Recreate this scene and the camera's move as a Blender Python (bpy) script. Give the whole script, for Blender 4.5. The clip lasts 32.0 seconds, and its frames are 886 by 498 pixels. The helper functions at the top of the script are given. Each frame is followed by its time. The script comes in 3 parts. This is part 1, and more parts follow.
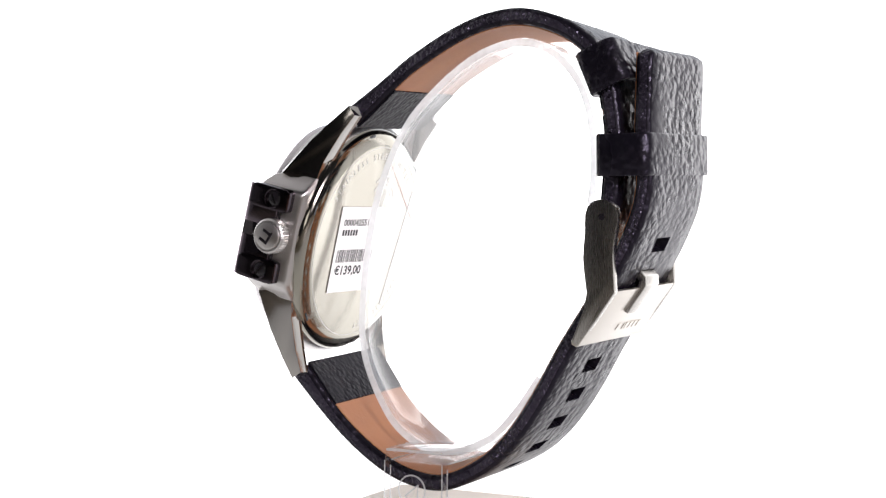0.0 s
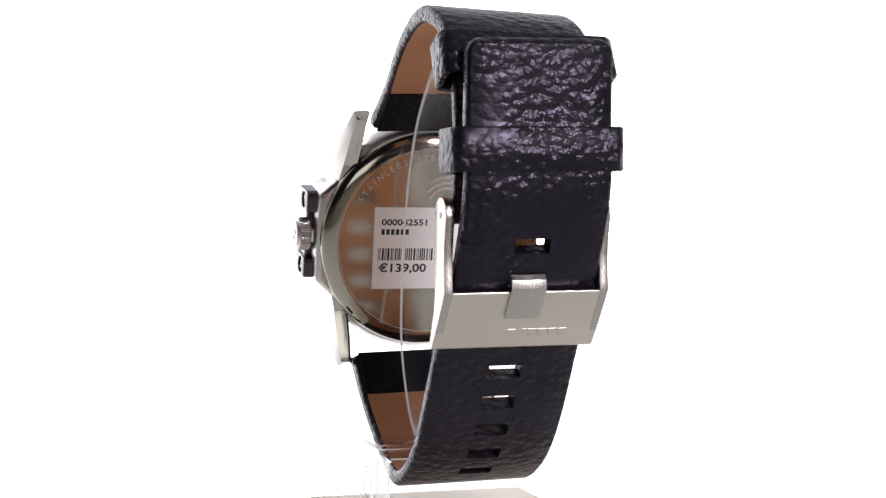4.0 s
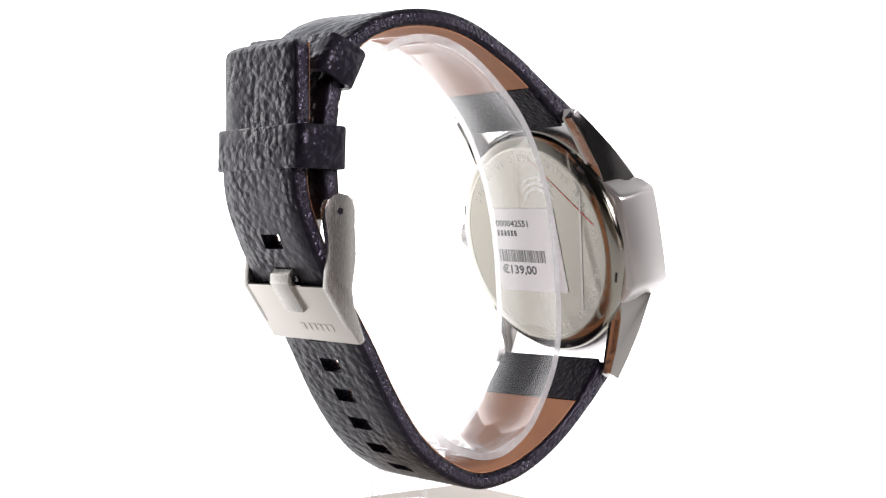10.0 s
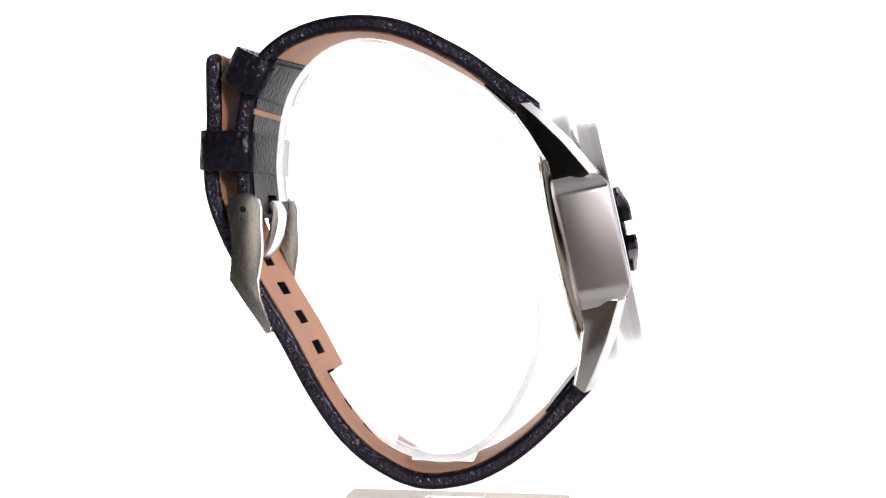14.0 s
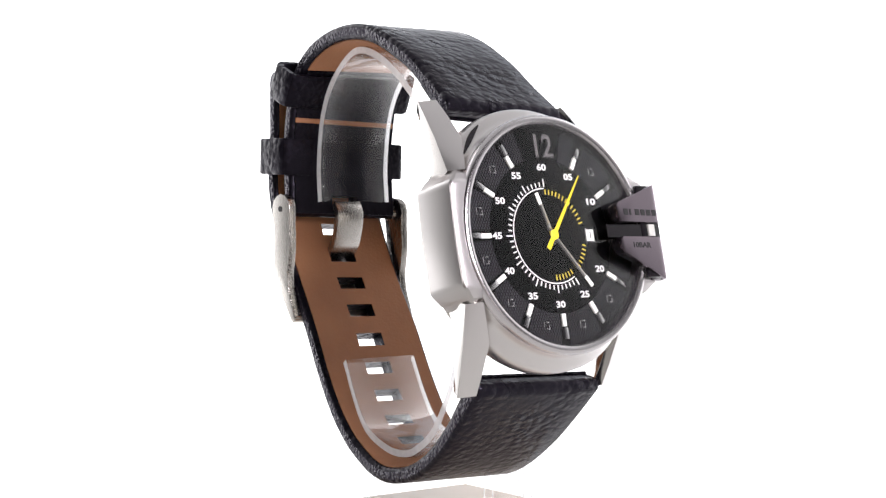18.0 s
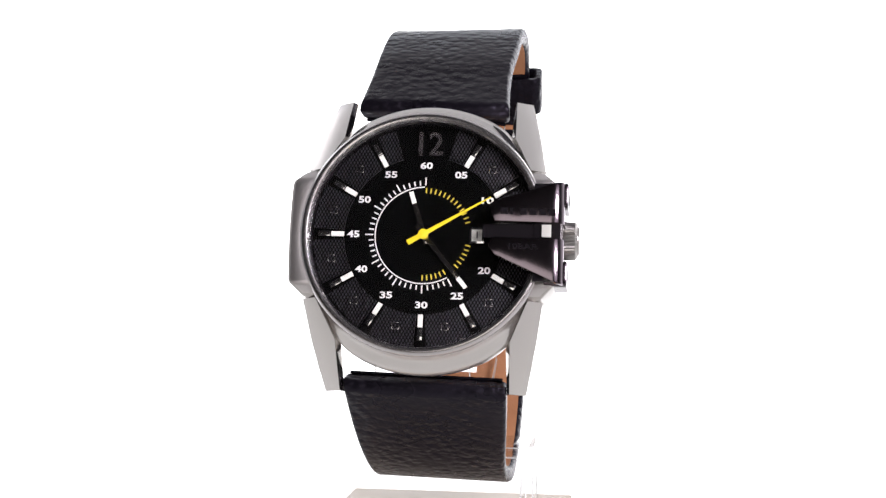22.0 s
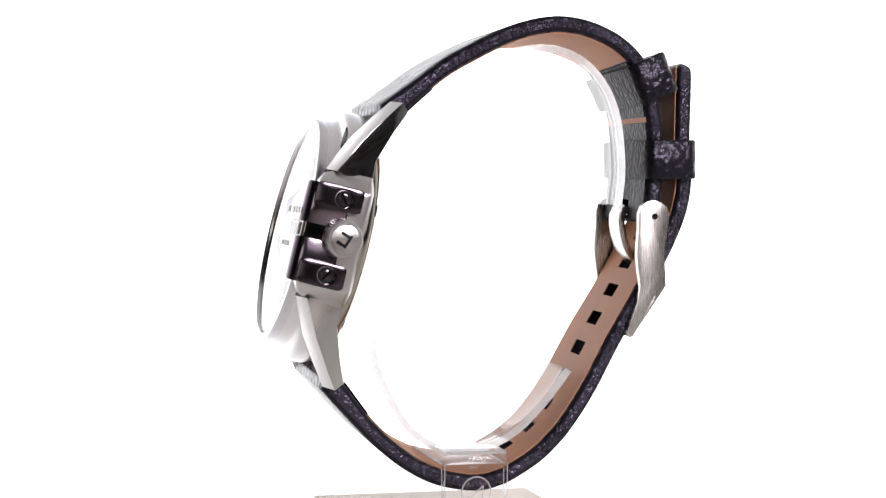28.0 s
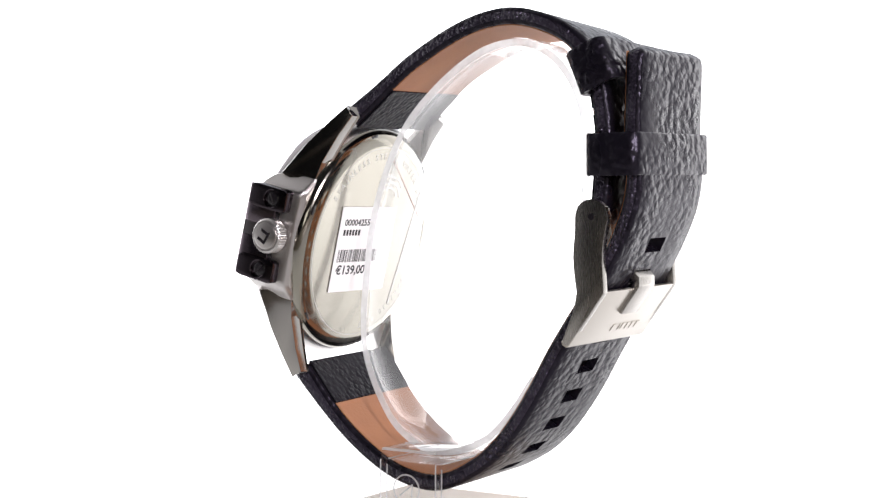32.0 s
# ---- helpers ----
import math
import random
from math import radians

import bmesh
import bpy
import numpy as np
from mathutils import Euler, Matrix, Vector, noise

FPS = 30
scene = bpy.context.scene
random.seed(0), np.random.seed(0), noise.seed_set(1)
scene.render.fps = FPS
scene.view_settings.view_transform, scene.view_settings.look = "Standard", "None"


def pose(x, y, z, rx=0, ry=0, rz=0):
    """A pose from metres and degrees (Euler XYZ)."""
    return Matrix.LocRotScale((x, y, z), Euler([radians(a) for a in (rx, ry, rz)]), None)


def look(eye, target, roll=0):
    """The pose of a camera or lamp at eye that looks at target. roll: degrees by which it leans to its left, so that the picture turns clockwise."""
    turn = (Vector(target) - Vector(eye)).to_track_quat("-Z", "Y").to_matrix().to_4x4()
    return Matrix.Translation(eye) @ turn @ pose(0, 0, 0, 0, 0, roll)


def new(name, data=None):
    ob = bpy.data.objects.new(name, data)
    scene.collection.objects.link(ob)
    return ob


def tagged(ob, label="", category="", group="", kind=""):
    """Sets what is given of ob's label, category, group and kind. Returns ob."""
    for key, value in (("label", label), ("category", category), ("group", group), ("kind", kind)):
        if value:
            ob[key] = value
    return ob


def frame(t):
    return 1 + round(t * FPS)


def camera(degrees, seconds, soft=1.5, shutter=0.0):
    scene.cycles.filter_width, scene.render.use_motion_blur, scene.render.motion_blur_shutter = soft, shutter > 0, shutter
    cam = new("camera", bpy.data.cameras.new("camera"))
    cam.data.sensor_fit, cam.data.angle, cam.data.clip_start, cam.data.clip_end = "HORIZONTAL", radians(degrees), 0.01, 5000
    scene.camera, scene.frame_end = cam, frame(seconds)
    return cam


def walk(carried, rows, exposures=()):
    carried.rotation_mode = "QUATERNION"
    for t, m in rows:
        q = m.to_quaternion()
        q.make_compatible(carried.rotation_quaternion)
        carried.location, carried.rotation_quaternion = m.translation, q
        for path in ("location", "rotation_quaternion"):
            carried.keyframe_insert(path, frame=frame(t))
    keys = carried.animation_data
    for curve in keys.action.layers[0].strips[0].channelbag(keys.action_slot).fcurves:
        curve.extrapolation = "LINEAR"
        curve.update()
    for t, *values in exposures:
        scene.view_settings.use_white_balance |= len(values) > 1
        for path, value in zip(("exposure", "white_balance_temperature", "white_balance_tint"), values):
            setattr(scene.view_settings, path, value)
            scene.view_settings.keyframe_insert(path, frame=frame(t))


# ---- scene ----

# ------------------------------------------------------------------ camera
SPIN0, SPIN = 243.52, -11.370          # turntable heading at the start, degrees a second
EYE = Vector((0.0, -0.325, 0.0689))
AIM = EYE + Vector((-0.00596, 0.99957, -0.0284))
cam = camera(31.107, 32.0, soft=1.35)
walk(cam, [(0, look(EYE, AIM, 0.585)), (32, look(EYE, AIM, 0.585))])

# ------------------------------------------------------------------ light
world = bpy.data.worlds.new("studio_world")
scene.world = world
world.use_nodes = True
world.node_tree.nodes["Background"].inputs[0].default_value = (0.80, 0.78, 0.85, 1)
world.node_tree.nodes["Background"].inputs[1].default_value = 0.025
scene.view_settings.exposure = 0.0

DIAL_AT = Vector((-0.0017, -0.0311, 0.063))


def disc_lamp(name, way, distance, size, watts, colour):
    data = bpy.data.lights.new(name, "AREA")
    data.shape, data.size, data.energy, data.color = "DISK", size, watts, colour
    ob = new(name, data)
    eye = DIAL_AT + Vector(way).normalized() * distance
    ob.matrix_world = look(eye, DIAL_AT)
    return ob


disc_lamp("studio_lamp", (0.386, -0.591, 0.271), 0.755, 0.22, 4.5, (1.0, 0.94, 0.985))

# ------------------------------------------------------------------ materials


def material(name, base, rough=0.5, metal=0.0, **more):
    m = bpy.data.materials.new(name)
    m.use_nodes = True
    b = m.node_tree.nodes["Principled BSDF"]
    b.inputs["Base Color"].default_value = (*base, 1)
    b.inputs["Roughness"].default_value = rough
    b.inputs["Metallic"].default_value = metal
    for key, value in more.items():
        b.inputs[key.replace("_", " ")].default_value = value
    return m, m.node_tree.nodes, m.node_tree.links, b


def coords(n, l, stretch=(1, 1, 1)):
    c = n.new("ShaderNodeTexCoord")
    mp = n.new("ShaderNodeMapping")
    mp.inputs["Scale"].default_value = stretch
    l.new(c.outputs["Object"], mp.inputs["Vector"])
    return mp.outputs["Vector"]


def noise_tex(n, l, vec, scale, detail=3, rough=0.5):
    t = n.new("ShaderNodeTexNoise")
    t.inputs["Scale"].default_value, t.inputs["Detail"].default_value = scale, detail
    t.inputs["Roughness"].default_value = rough
    l.new(vec, t.inputs["Vector"])
    return t


def ramp(n, l, fac, stops):
    r = n.new("ShaderNodeValToRGB")
    e = r.color_ramp.elements
    while len(e) < len(stops):
        e.new(0.5)
    for k, (at, col) in zip(e, stops):
        k.position, k.color = at, (*col, 1)
    l.new(fac, r.inputs[0])
    return r.outputs[0]


def bump(n, l, height, strength, distance, b, after=None):
    k = n.new("ShaderNodeBump")
    k.inputs["Strength"].default_value, k.inputs["Distance"].default_value = strength, distance
    l.new(height, k.inputs["Height"])
    if after is not None:
        l.new(after.outputs[0], k.inputs["Normal"])
    l.new(k.outputs[0], b.inputs["Normal"])
    return k


def leather(name, base, dark, cell, strength, rough, stretch=(1, 1, 1), shine=0.42):
    m, n, l, b = material(name, base, rough)
    vec = coords(n, l, stretch)
    plain = coords(n, l)
    warp = noise_tex(n, l, vec, 420, 3, 0.6)
    mix = n.new("ShaderNodeVectorMath")
    mix.operation = "MULTIPLY_ADD"
    l.new(warp.outputs["Color"], mix.inputs[0])
    mix.inputs[1].default_value = (0.0014, 0.0014, 0.0014)
    l.new(vec, mix.inputs[2])
    cells = n.new("ShaderNodeTexVoronoi")
    cells.feature = "SMOOTH_F1"
    cells.inputs["Scale"].default_value = cell
    cells.inputs["Smoothness"].default_value = 0.3
    l.new(mix.outputs[0], cells.inputs["Vector"])
    crease = noise_tex(n, l, vec, cell * 0.9, 2, 0.5)
    edge0 = n.new("ShaderNodeMath")
    edge0.operation = "MULTIPLY_ADD"
    l.new(cells.outputs["Distance"], edge0.inputs[0])
    edge0.inputs[1].default_value = -1.3
    l.new(crease.outputs["Fac"], edge0.inputs[2])
    edge = edge0.outputs[0]
    patch = noise_tex(n, l, plain, 70, 2)
    amount = n.new("ShaderNodeMapRange")
    amount.inputs["From Min"].default_value, amount.inputs["From Max"].default_value = 0.34, 0.62
    amount.inputs["To Min"].default_value, amount.inputs["To Max"].default_value = 0.25, 1.0
    l.new(patch.outputs["Fac"], amount.inputs["Value"])
    height = n.new("ShaderNodeMath")
    height.operation = "MULTIPLY"
    l.new(edge, height.inputs[0])
    l.new(amount.outputs[0], height.inputs[1])
    b.inputs["Specular IOR Level"].default_value = shine
    b.inputs["Specular Tint"].default_value = (0.82, 0.74, 1.0, 1)
    grain = noise_tex(n, l, plain, 3200, 3)
    k = bump(n, l, grain.outputs["Fac"], 0.14, 0.0002, b)
    bump(n, l, height.outputs[0], strength, 0.0005, b, k)
    big = noise_tex(n, l, plain, 90, 3)
    l.new(ramp(n, l, big.outputs["Fac"], [(0.3, dark), (0.7, base)]), b.inputs["Base Color"])
    rr = n.new("ShaderNodeMapRange")
    rr.inputs["To Min"].default_value, rr.inputs["To Max"].default_value = rough - 0.06, rough + 0.14
    l.new(big.outputs["Fac"], rr.inputs["Value"])
    l.new(rr.outputs[0], b.inputs["Roughness"])
    return m


def brushed(name, base, rough, stretch, strength=0.12, vary=0.08):
    m, n, l, b = material(name, base, rough, 1.0)
    vec = coords(n, l, stretch)
    t = noise_tex(n, l, vec, 1.0, 4, 0.6)
    bump(n, l, t.outputs["Fac"], strength, 0.0001, b)
    rr = n.new("ShaderNodeMapRange")
    rr.inputs["To Min"].default_value, rr.inputs["To Max"].default_value = rough - vary, rough + vary
    l.new(t.outputs["Fac"], rr.inputs["Value"])
    l.new(rr.outputs[0], b.inputs["Roughness"])
    return m


def across_grain(m, amount):
    """Brushed along one way, so that highlights spread across it."""
    n, l = m.node_tree.nodes, m.node_tree.links
    t = n.new("ShaderNodeTangent")
    t.direction_type, t.axis = "RADIAL", "Z"
    b = n["Principled BSDF"]
    b.inputs["Anisotropic"].default_value = amount
    l.new(t.outputs[0], b.inputs["Tangent"])


LEATHER = leather("black_leather", (0.0075, 0.0062, 0.0105), (0.004, 0.0033, 0.006), 640, 0.70, 0.25, (0.8, 1.0, 1.0), 0.27)
LEATHER.node_tree.nodes["Principled BSDF"].inputs["Coat Weight"].default_value = 0.10
LEATHER.node_tree.nodes["Principled BSDF"].inputs["Coat Roughness"].default_value = 0.42
LEATHER_EDGE = leather("rough_leather_edge", (0.026, 0.022, 0.033), (0.012, 0.010, 0.016), 1300, 1.0, 0.24, shine=0.55)
LEATHER_INNER = leather("black_inner_leather", (0.009, 0.008, 0.0115), (0.006, 0.0052, 0.0075), 900, 0.5, 0.42, shine=0.10)
LINING = leather("tan_lining", (0.50, 0.235, 0.115), (0.42, 0.19, 0.09), 1500, 0.08, 0.6)
STEEL = brushed("brushed_steel", (0.87, 0.84, 0.835), 0.33, (300, 6000, 6000), 0.06, 0.06)
STEEL_FRONT = brushed("brushed_front_steel", (0.80, 0.77, 0.775), 0.42, (300, 300, 9000), 0.06, 0.06)
STEEL_SIDE = brushed("brushed_steel_side", (0.62, 0.595, 0.585), 0.32, (400, 9000, 400), 0.035, 0.05)
across_grain(STEEL_SIDE, 0.7)
BUCKLE_STEEL = brushed("satin_buckle_steel", (0.64, 0.60, 0.55), 0.30, (300, 8000, 8000), 0.05, 0.05)
ARM_STEEL = brushed("satin_arm_steel", (0.50, 0.477, 0.45), 0.27, (8000, 8000, 300), 0.02, 0.04)
BEZEL = brushed("polished_bezel_steel", (0.78, 0.75, 0.77), 0.24, (9000, 9000, 9000), 0.03)
POLISHED = material("polished_steel", (0.68, 0.65, 0.62), 0.06, 1.0)[0]
BACK_STEEL = brushed("polished_back_steel", (0.41, 0.39, 0.34), 0.10, (6000, 6000, 300), 0.04)
LUG_STEEL = brushed("polished_lug_steel", (0.53, 0.51, 0.49), 0.10, (9000, 9000, 300), 0.05)
CHEEK = material("dark_polished_metal", (0.035, 0.03, 0.04), 0.14, 1.0)[0]
DARK_MIRROR = material("dark_mirror_metal", (0.24, 0.22, 0.23), 0.06, 1.0)[0]
GUNMETAL = material("polished_gunmetal", (0.22, 0.184, 0.214), 0.13, 1.0)[0]
CHEEK_STEEL = material("satin_gunmetal", (0.075, 0.063, 0.074), 0.16, 1.0)[0]
BLACK_GLOSS = material("black_gloss_metal", (0.016, 0.014, 0.017), 0.12, 0.0)[0]
DIAL_BLACK = material("dial_black", (0.002, 0.002, 0.0022), 0.3, 0.0, Specular_IOR_Level=0.02)[0]
PRINT_WHITE = material("white_print", (0.85, 0.85, 0.85), 0.5)[0]
PRINT_YELLOW = material("yellow_print", (0.80, 0.62, 0.05), 0.5)[0]
YELLOW = material("yellow_lacquer", (0.85, 0.66, 0.02), 0.35)[0]
LUME = material("white_lume", (0.88, 0.88, 0.84), 0.5)[0]
CHROME = material("chrome", (0.80, 0.79, 0.80), 0.08, 1.0)[0]
TWELVE = material("satin_numeral_metal", (0.58, 0.54, 0.56), 0.2, 1.0)[0]
PAPER = material("glossy_white_paper", (0.95, 0.93, 0.94), 0.3, 0.0, Coat_Weight=1.0, Coat_Roughness=0.1, Coat_IOR=1.8)[0]
INK = material("black_ink", (0.015, 0.015, 0.02), 0.6)[0]
RED = material("painted_red_reflection", (0.55, 0.03, 0.02), 0.4)[0]
ENGRAVED = material("engraved_steel", (0.62, 0.60, 0.58), 0.42, 1.0)[0]
PAD = material("cream_plate", (0.66, 0.57, 0.49), 0.6)[0]


def hexed():
    m, n, l, b = material("dial_mesh", (0.05, 0.05, 0.056), 0.36, 1.0)
    vec = coords(n, l)
    apart = n.new("ShaderNodeSeparateXYZ")
    flat = n.new("ShaderNodeCombineXYZ")
    l.new(vec, apart.inputs[0])
    l.new(apart.outputs[0], flat.inputs[0])
    l.new(apart.outputs[2], flat.inputs[1])
    near = []
    for shift in (0.0, 0.5):
        mp = n.new("ShaderNodeMapping")
        mp.inputs["Scale"].default_value = (1600, 1600 / 1.732, 1)
        mp.inputs["Location"].default_value = (shift, shift, 0)
        l.new(flat.outputs[0], mp.inputs["Vector"])
        c = n.new("ShaderNodeTexVoronoi")
        c.voronoi_dimensions = "2D"
        c.inputs["Scale"].default_value = 1.0
        c.inputs["Randomness"].default_value = 0.0
        l.new(mp.outputs["Vector"], c.inputs["Vector"])
        near.append(c.outputs["Distance"])
    least = n.new("ShaderNodeMath")
    least.operation = "MINIMUM"
    l.new(near[0], least.inputs[0])
    l.new(near[1], least.inputs[1])
    bump(n, l, least.outputs[0], 0.9, 0.0002, b)
    l.new(ramp(n, l, least.outputs[0], [(0.16, (0.055, 0.053, 0.062)), (0.34, (0.004, 0.004, 0.0045))]), b.inputs["Base Color"])
    return m


DIAL_MESH = hexed()
GLASS = material("mineral_glass", (1, 1, 1), 0.0, 0.0, IOR=1.5, Transmission_Weight=1.0)[0]


def clear_sheet():
    """Thin clear plastic: light passes straight on, and gloss grows towards grazing."""
    m = bpy.data.materials.new("clear_acrylic")
    m.use_nodes = True
    n, l = m.node_tree.nodes, m.node_tree.links
    n.remove(n["Principled BSDF"])
    clear, gloss, mix, fres = n.new("ShaderNodeBsdfTransparent"), n.new("ShaderNodeBsdfGlossy"), n.new("ShaderNodeMixShader"), n.new("ShaderNodeLayerWeight")
    clear.inputs["Color"].default_value = (0.992, 0.99, 0.992, 1)
    gloss.inputs["Roughness"].default_value = 0.03
    fres.inputs["Blend"].default_value = 0.5
    rise, cap = n.new("ShaderNodeMath"), n.new("ShaderNodeMath")
    rise.operation, cap.operation = "POWER", "MULTIPLY_ADD"
    l.new(fres.outputs["Facing"], rise.inputs[0])
    rise.inputs[1].default_value = 3.2
    l.new(rise.outputs[0], cap.inputs[0])
    cap.inputs[1].default_value = 0.85
    cap.inputs[2].default_value = 0.016
    l.new(cap.outputs[0], mix.inputs[0])
    l.new(clear.outputs[0], mix.inputs[1])
    l.new(gloss.outputs[0], mix.inputs[2])
    l.new(mix.outputs[0], n["Material Output"].inputs[0])
    return m


ACRYLIC = clear_sheet()


# Milky material that stands in for light piped to the clear edges.
def sawn():
    m = bpy.data.materials.new("sawn_acrylic_edge")
    m.use_nodes = True
    n, l = m.node_tree.nodes, m.node_tree.links
    n.remove(n["Principled BSDF"])
    milky, clear, mix = n.new("ShaderNodeBsdfTranslucent"), n.new("ShaderNodeBsdfTransparent"), n.new("ShaderNodeMixShader")
    milky.inputs["Color"].default_value = (0.98, 0.98, 0.99, 1)
    grain = noise_tex(n, l, coords(n, l), 900, 3)
    rr = n.new("ShaderNodeMapRange")
    rr.inputs["To Min"].default_value, rr.inputs["To Max"].default_value = 0.40, 0.62
    l.new(grain.outputs["Fac"], rr.inputs["Value"])
    l.new(rr.outputs[0], mix.inputs[0])
    l.new(milky.outputs[0], mix.inputs[2])
    l.new(clear.outputs[0], mix.inputs[1])
    l.new(mix.outputs[0], n["Material Output"].inputs[0])
    return m


CUT_EDGE = sawn()


def glow(name, colour, strength, albedo=0.25):
    m = bpy.data.materials.new(name)
    m.use_nodes = True
    b = m.node_tree.nodes["Principled BSDF"]
    b.inputs["Base Color"].default_value = (albedo, albedo, albedo, 1)
    b.inputs["Roughness"].default_value = 0.9
    b.inputs["Emission Color"].default_value = (*colour, 1)
    b.inputs["Emission Strength"].default_value = strength
    return m


BACK = glow("glowing_backdrop", (1.0, 0.99, 1.0), 1.0)


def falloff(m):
    """The backdrop glows by itself; a bright middle and fading edges are painted in."""
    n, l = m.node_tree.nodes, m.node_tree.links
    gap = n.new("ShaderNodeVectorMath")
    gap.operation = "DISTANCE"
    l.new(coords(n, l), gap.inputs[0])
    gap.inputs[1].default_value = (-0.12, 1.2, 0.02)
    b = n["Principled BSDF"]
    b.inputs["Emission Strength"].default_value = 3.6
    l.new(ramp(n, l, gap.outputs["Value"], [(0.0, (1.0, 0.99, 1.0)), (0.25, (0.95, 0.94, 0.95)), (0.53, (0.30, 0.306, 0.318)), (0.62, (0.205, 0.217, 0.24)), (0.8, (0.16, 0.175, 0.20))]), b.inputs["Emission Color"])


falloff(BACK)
TENT_WALL = glow("glowing_tent_wall", (1.0, 0.98, 0.99), 1.0, 0.12)


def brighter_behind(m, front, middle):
    """The side walls' own glow is painted dim in front, brighter towards the back."""
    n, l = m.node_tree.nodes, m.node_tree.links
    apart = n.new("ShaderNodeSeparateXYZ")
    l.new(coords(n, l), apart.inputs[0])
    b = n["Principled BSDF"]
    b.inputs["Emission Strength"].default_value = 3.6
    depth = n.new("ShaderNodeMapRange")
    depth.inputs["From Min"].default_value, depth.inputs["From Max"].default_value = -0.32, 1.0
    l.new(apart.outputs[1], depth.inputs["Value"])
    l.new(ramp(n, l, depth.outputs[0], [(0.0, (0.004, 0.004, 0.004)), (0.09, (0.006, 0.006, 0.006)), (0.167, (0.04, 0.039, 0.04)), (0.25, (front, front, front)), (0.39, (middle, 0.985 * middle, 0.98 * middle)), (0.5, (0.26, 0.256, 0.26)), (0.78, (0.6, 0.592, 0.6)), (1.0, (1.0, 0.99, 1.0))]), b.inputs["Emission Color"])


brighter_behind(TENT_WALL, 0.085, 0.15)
# A brighter copy for the lamp's side, the extra light painted into its ramp.
LAMP_WALL = glow("glowing_tent_wall_lamp_side", (1.0, 0.98, 0.99), 1.0, 0.12)
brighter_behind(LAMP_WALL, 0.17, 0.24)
# The unseen roof emits by itself, added as light from above.
TENT_SIDE = glow("glowing_tent_roof", (1.0, 0.975, 0.985), 0.27, 0.12)
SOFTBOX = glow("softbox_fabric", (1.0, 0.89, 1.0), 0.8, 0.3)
PLASTER = material("grey_plaster", (0.07, 0.066, 0.066), 0.8)[0]
# A glowing pane added for the warm reflection in the buckle, source unseen.
PANE_GLOW = glow("pane_glow", (1.0, 0.94, 0.87), 1.5)
ROOM = material("wooden_table", (0.135, 0.115, 0.09), 0.6)[0]
# The sheet emits by itself; its light is painted in below.
FLOOR = glow("glowing_white_sheet", (1.0, 0.985, 0.995), 1.0)


def paint_sheet_glow(m):
    """The white sheet's painted glow is bright behind and dims towards its front edge."""
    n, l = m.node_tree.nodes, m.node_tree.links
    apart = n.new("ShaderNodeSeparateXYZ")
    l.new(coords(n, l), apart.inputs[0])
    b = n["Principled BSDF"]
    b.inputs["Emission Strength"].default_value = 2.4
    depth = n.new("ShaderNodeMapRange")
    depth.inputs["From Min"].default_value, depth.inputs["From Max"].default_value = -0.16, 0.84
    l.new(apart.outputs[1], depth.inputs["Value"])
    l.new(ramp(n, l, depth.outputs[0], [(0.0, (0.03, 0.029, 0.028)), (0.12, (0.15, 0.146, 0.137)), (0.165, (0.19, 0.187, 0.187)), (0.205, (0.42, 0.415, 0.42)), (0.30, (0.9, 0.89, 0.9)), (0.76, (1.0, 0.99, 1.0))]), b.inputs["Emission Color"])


paint_sheet_glow(FLOOR)

# ------------------------------------------------------------------ helpers for parts
LEAN = radians(13.12)
K = Matrix.Diagonal((0.001, 0.001, 0.001, 1))
LIFT = Matrix.Translation((0, 0, 63.0))
# case space: u to three o'clock, v to twelve, w out of the dial, millimetres
CASE = LIFT @ Matrix.Translation((-1.7, -31.1, 0)) @ Matrix(((1, 0, 0, 0), (0, math.sin(LEAN), -math.cos(LEAN), 0), (0, math.cos(LEAN), math.sin(LEAN), 0), (0, 0, 0, 1)))
BACKFACE = Matrix(((-1, 0, 0, 0), (0, 1, 0, 0), (0, 0, -1, 0), (0, 0, 0, 1)))


def part(name, bm, mat, parent, label="", xf=CASE, smooth=35, recalc=True):
    bmesh.ops.transform(bm, matrix=K @ xf, verts=bm.verts)
    if recalc:
        bmesh.ops.recalc_face_normals(bm, faces=bm.faces)
    me = bpy.data.meshes.new(name)
    bm.to_mesh(me)
    bm.free()
    me.materials.append(mat)
    if smooth:
        me.shade_smooth()
        me.set_sharp_from_angle(angle=radians(smooth))
    ob = new(name, me)
    ob.parent = parent
    if label:
        tagged(ob, label)
    return ob


def soften(bm, width, segments=2, angle=28):
    edges = [e for e in bm.edges if len(e.link_faces) == 2 and e.calc_face_angle(0) > radians(angle)]
    bmesh.ops.bevel(bm, geom=edges, offset=width, segments=segments, affect="EDGES", profile=0.6, clamp_overlap=True)
    return bm


def prism(outline, low, high, round_by=0.0, segments=2, order="uvw"):
    """A plate with an outline in two axes, from low to high in the third."""
    def place(a, b, c):
        return {"uvw": (a, b, c), "vwu": (c, a, b)}[order]
    bm = bmesh.new()
    a = [bm.verts.new(place(x, y, low)) for x, y in outline]
    b = [bm.verts.new(place(x, y, high)) for x, y in outline]
    bm.faces.new(a[::-1])
    bm.faces.new(b)
    for i in range(len(a)):
        j = (i + 1) % len(a)
        bm.faces.new((a[i], a[j], b[j], b[i]))
    bmesh.ops.recalc_face_normals(bm, faces=bm.faces)
    if round_by:
        soften(bm, round_by, segments)
    return bm


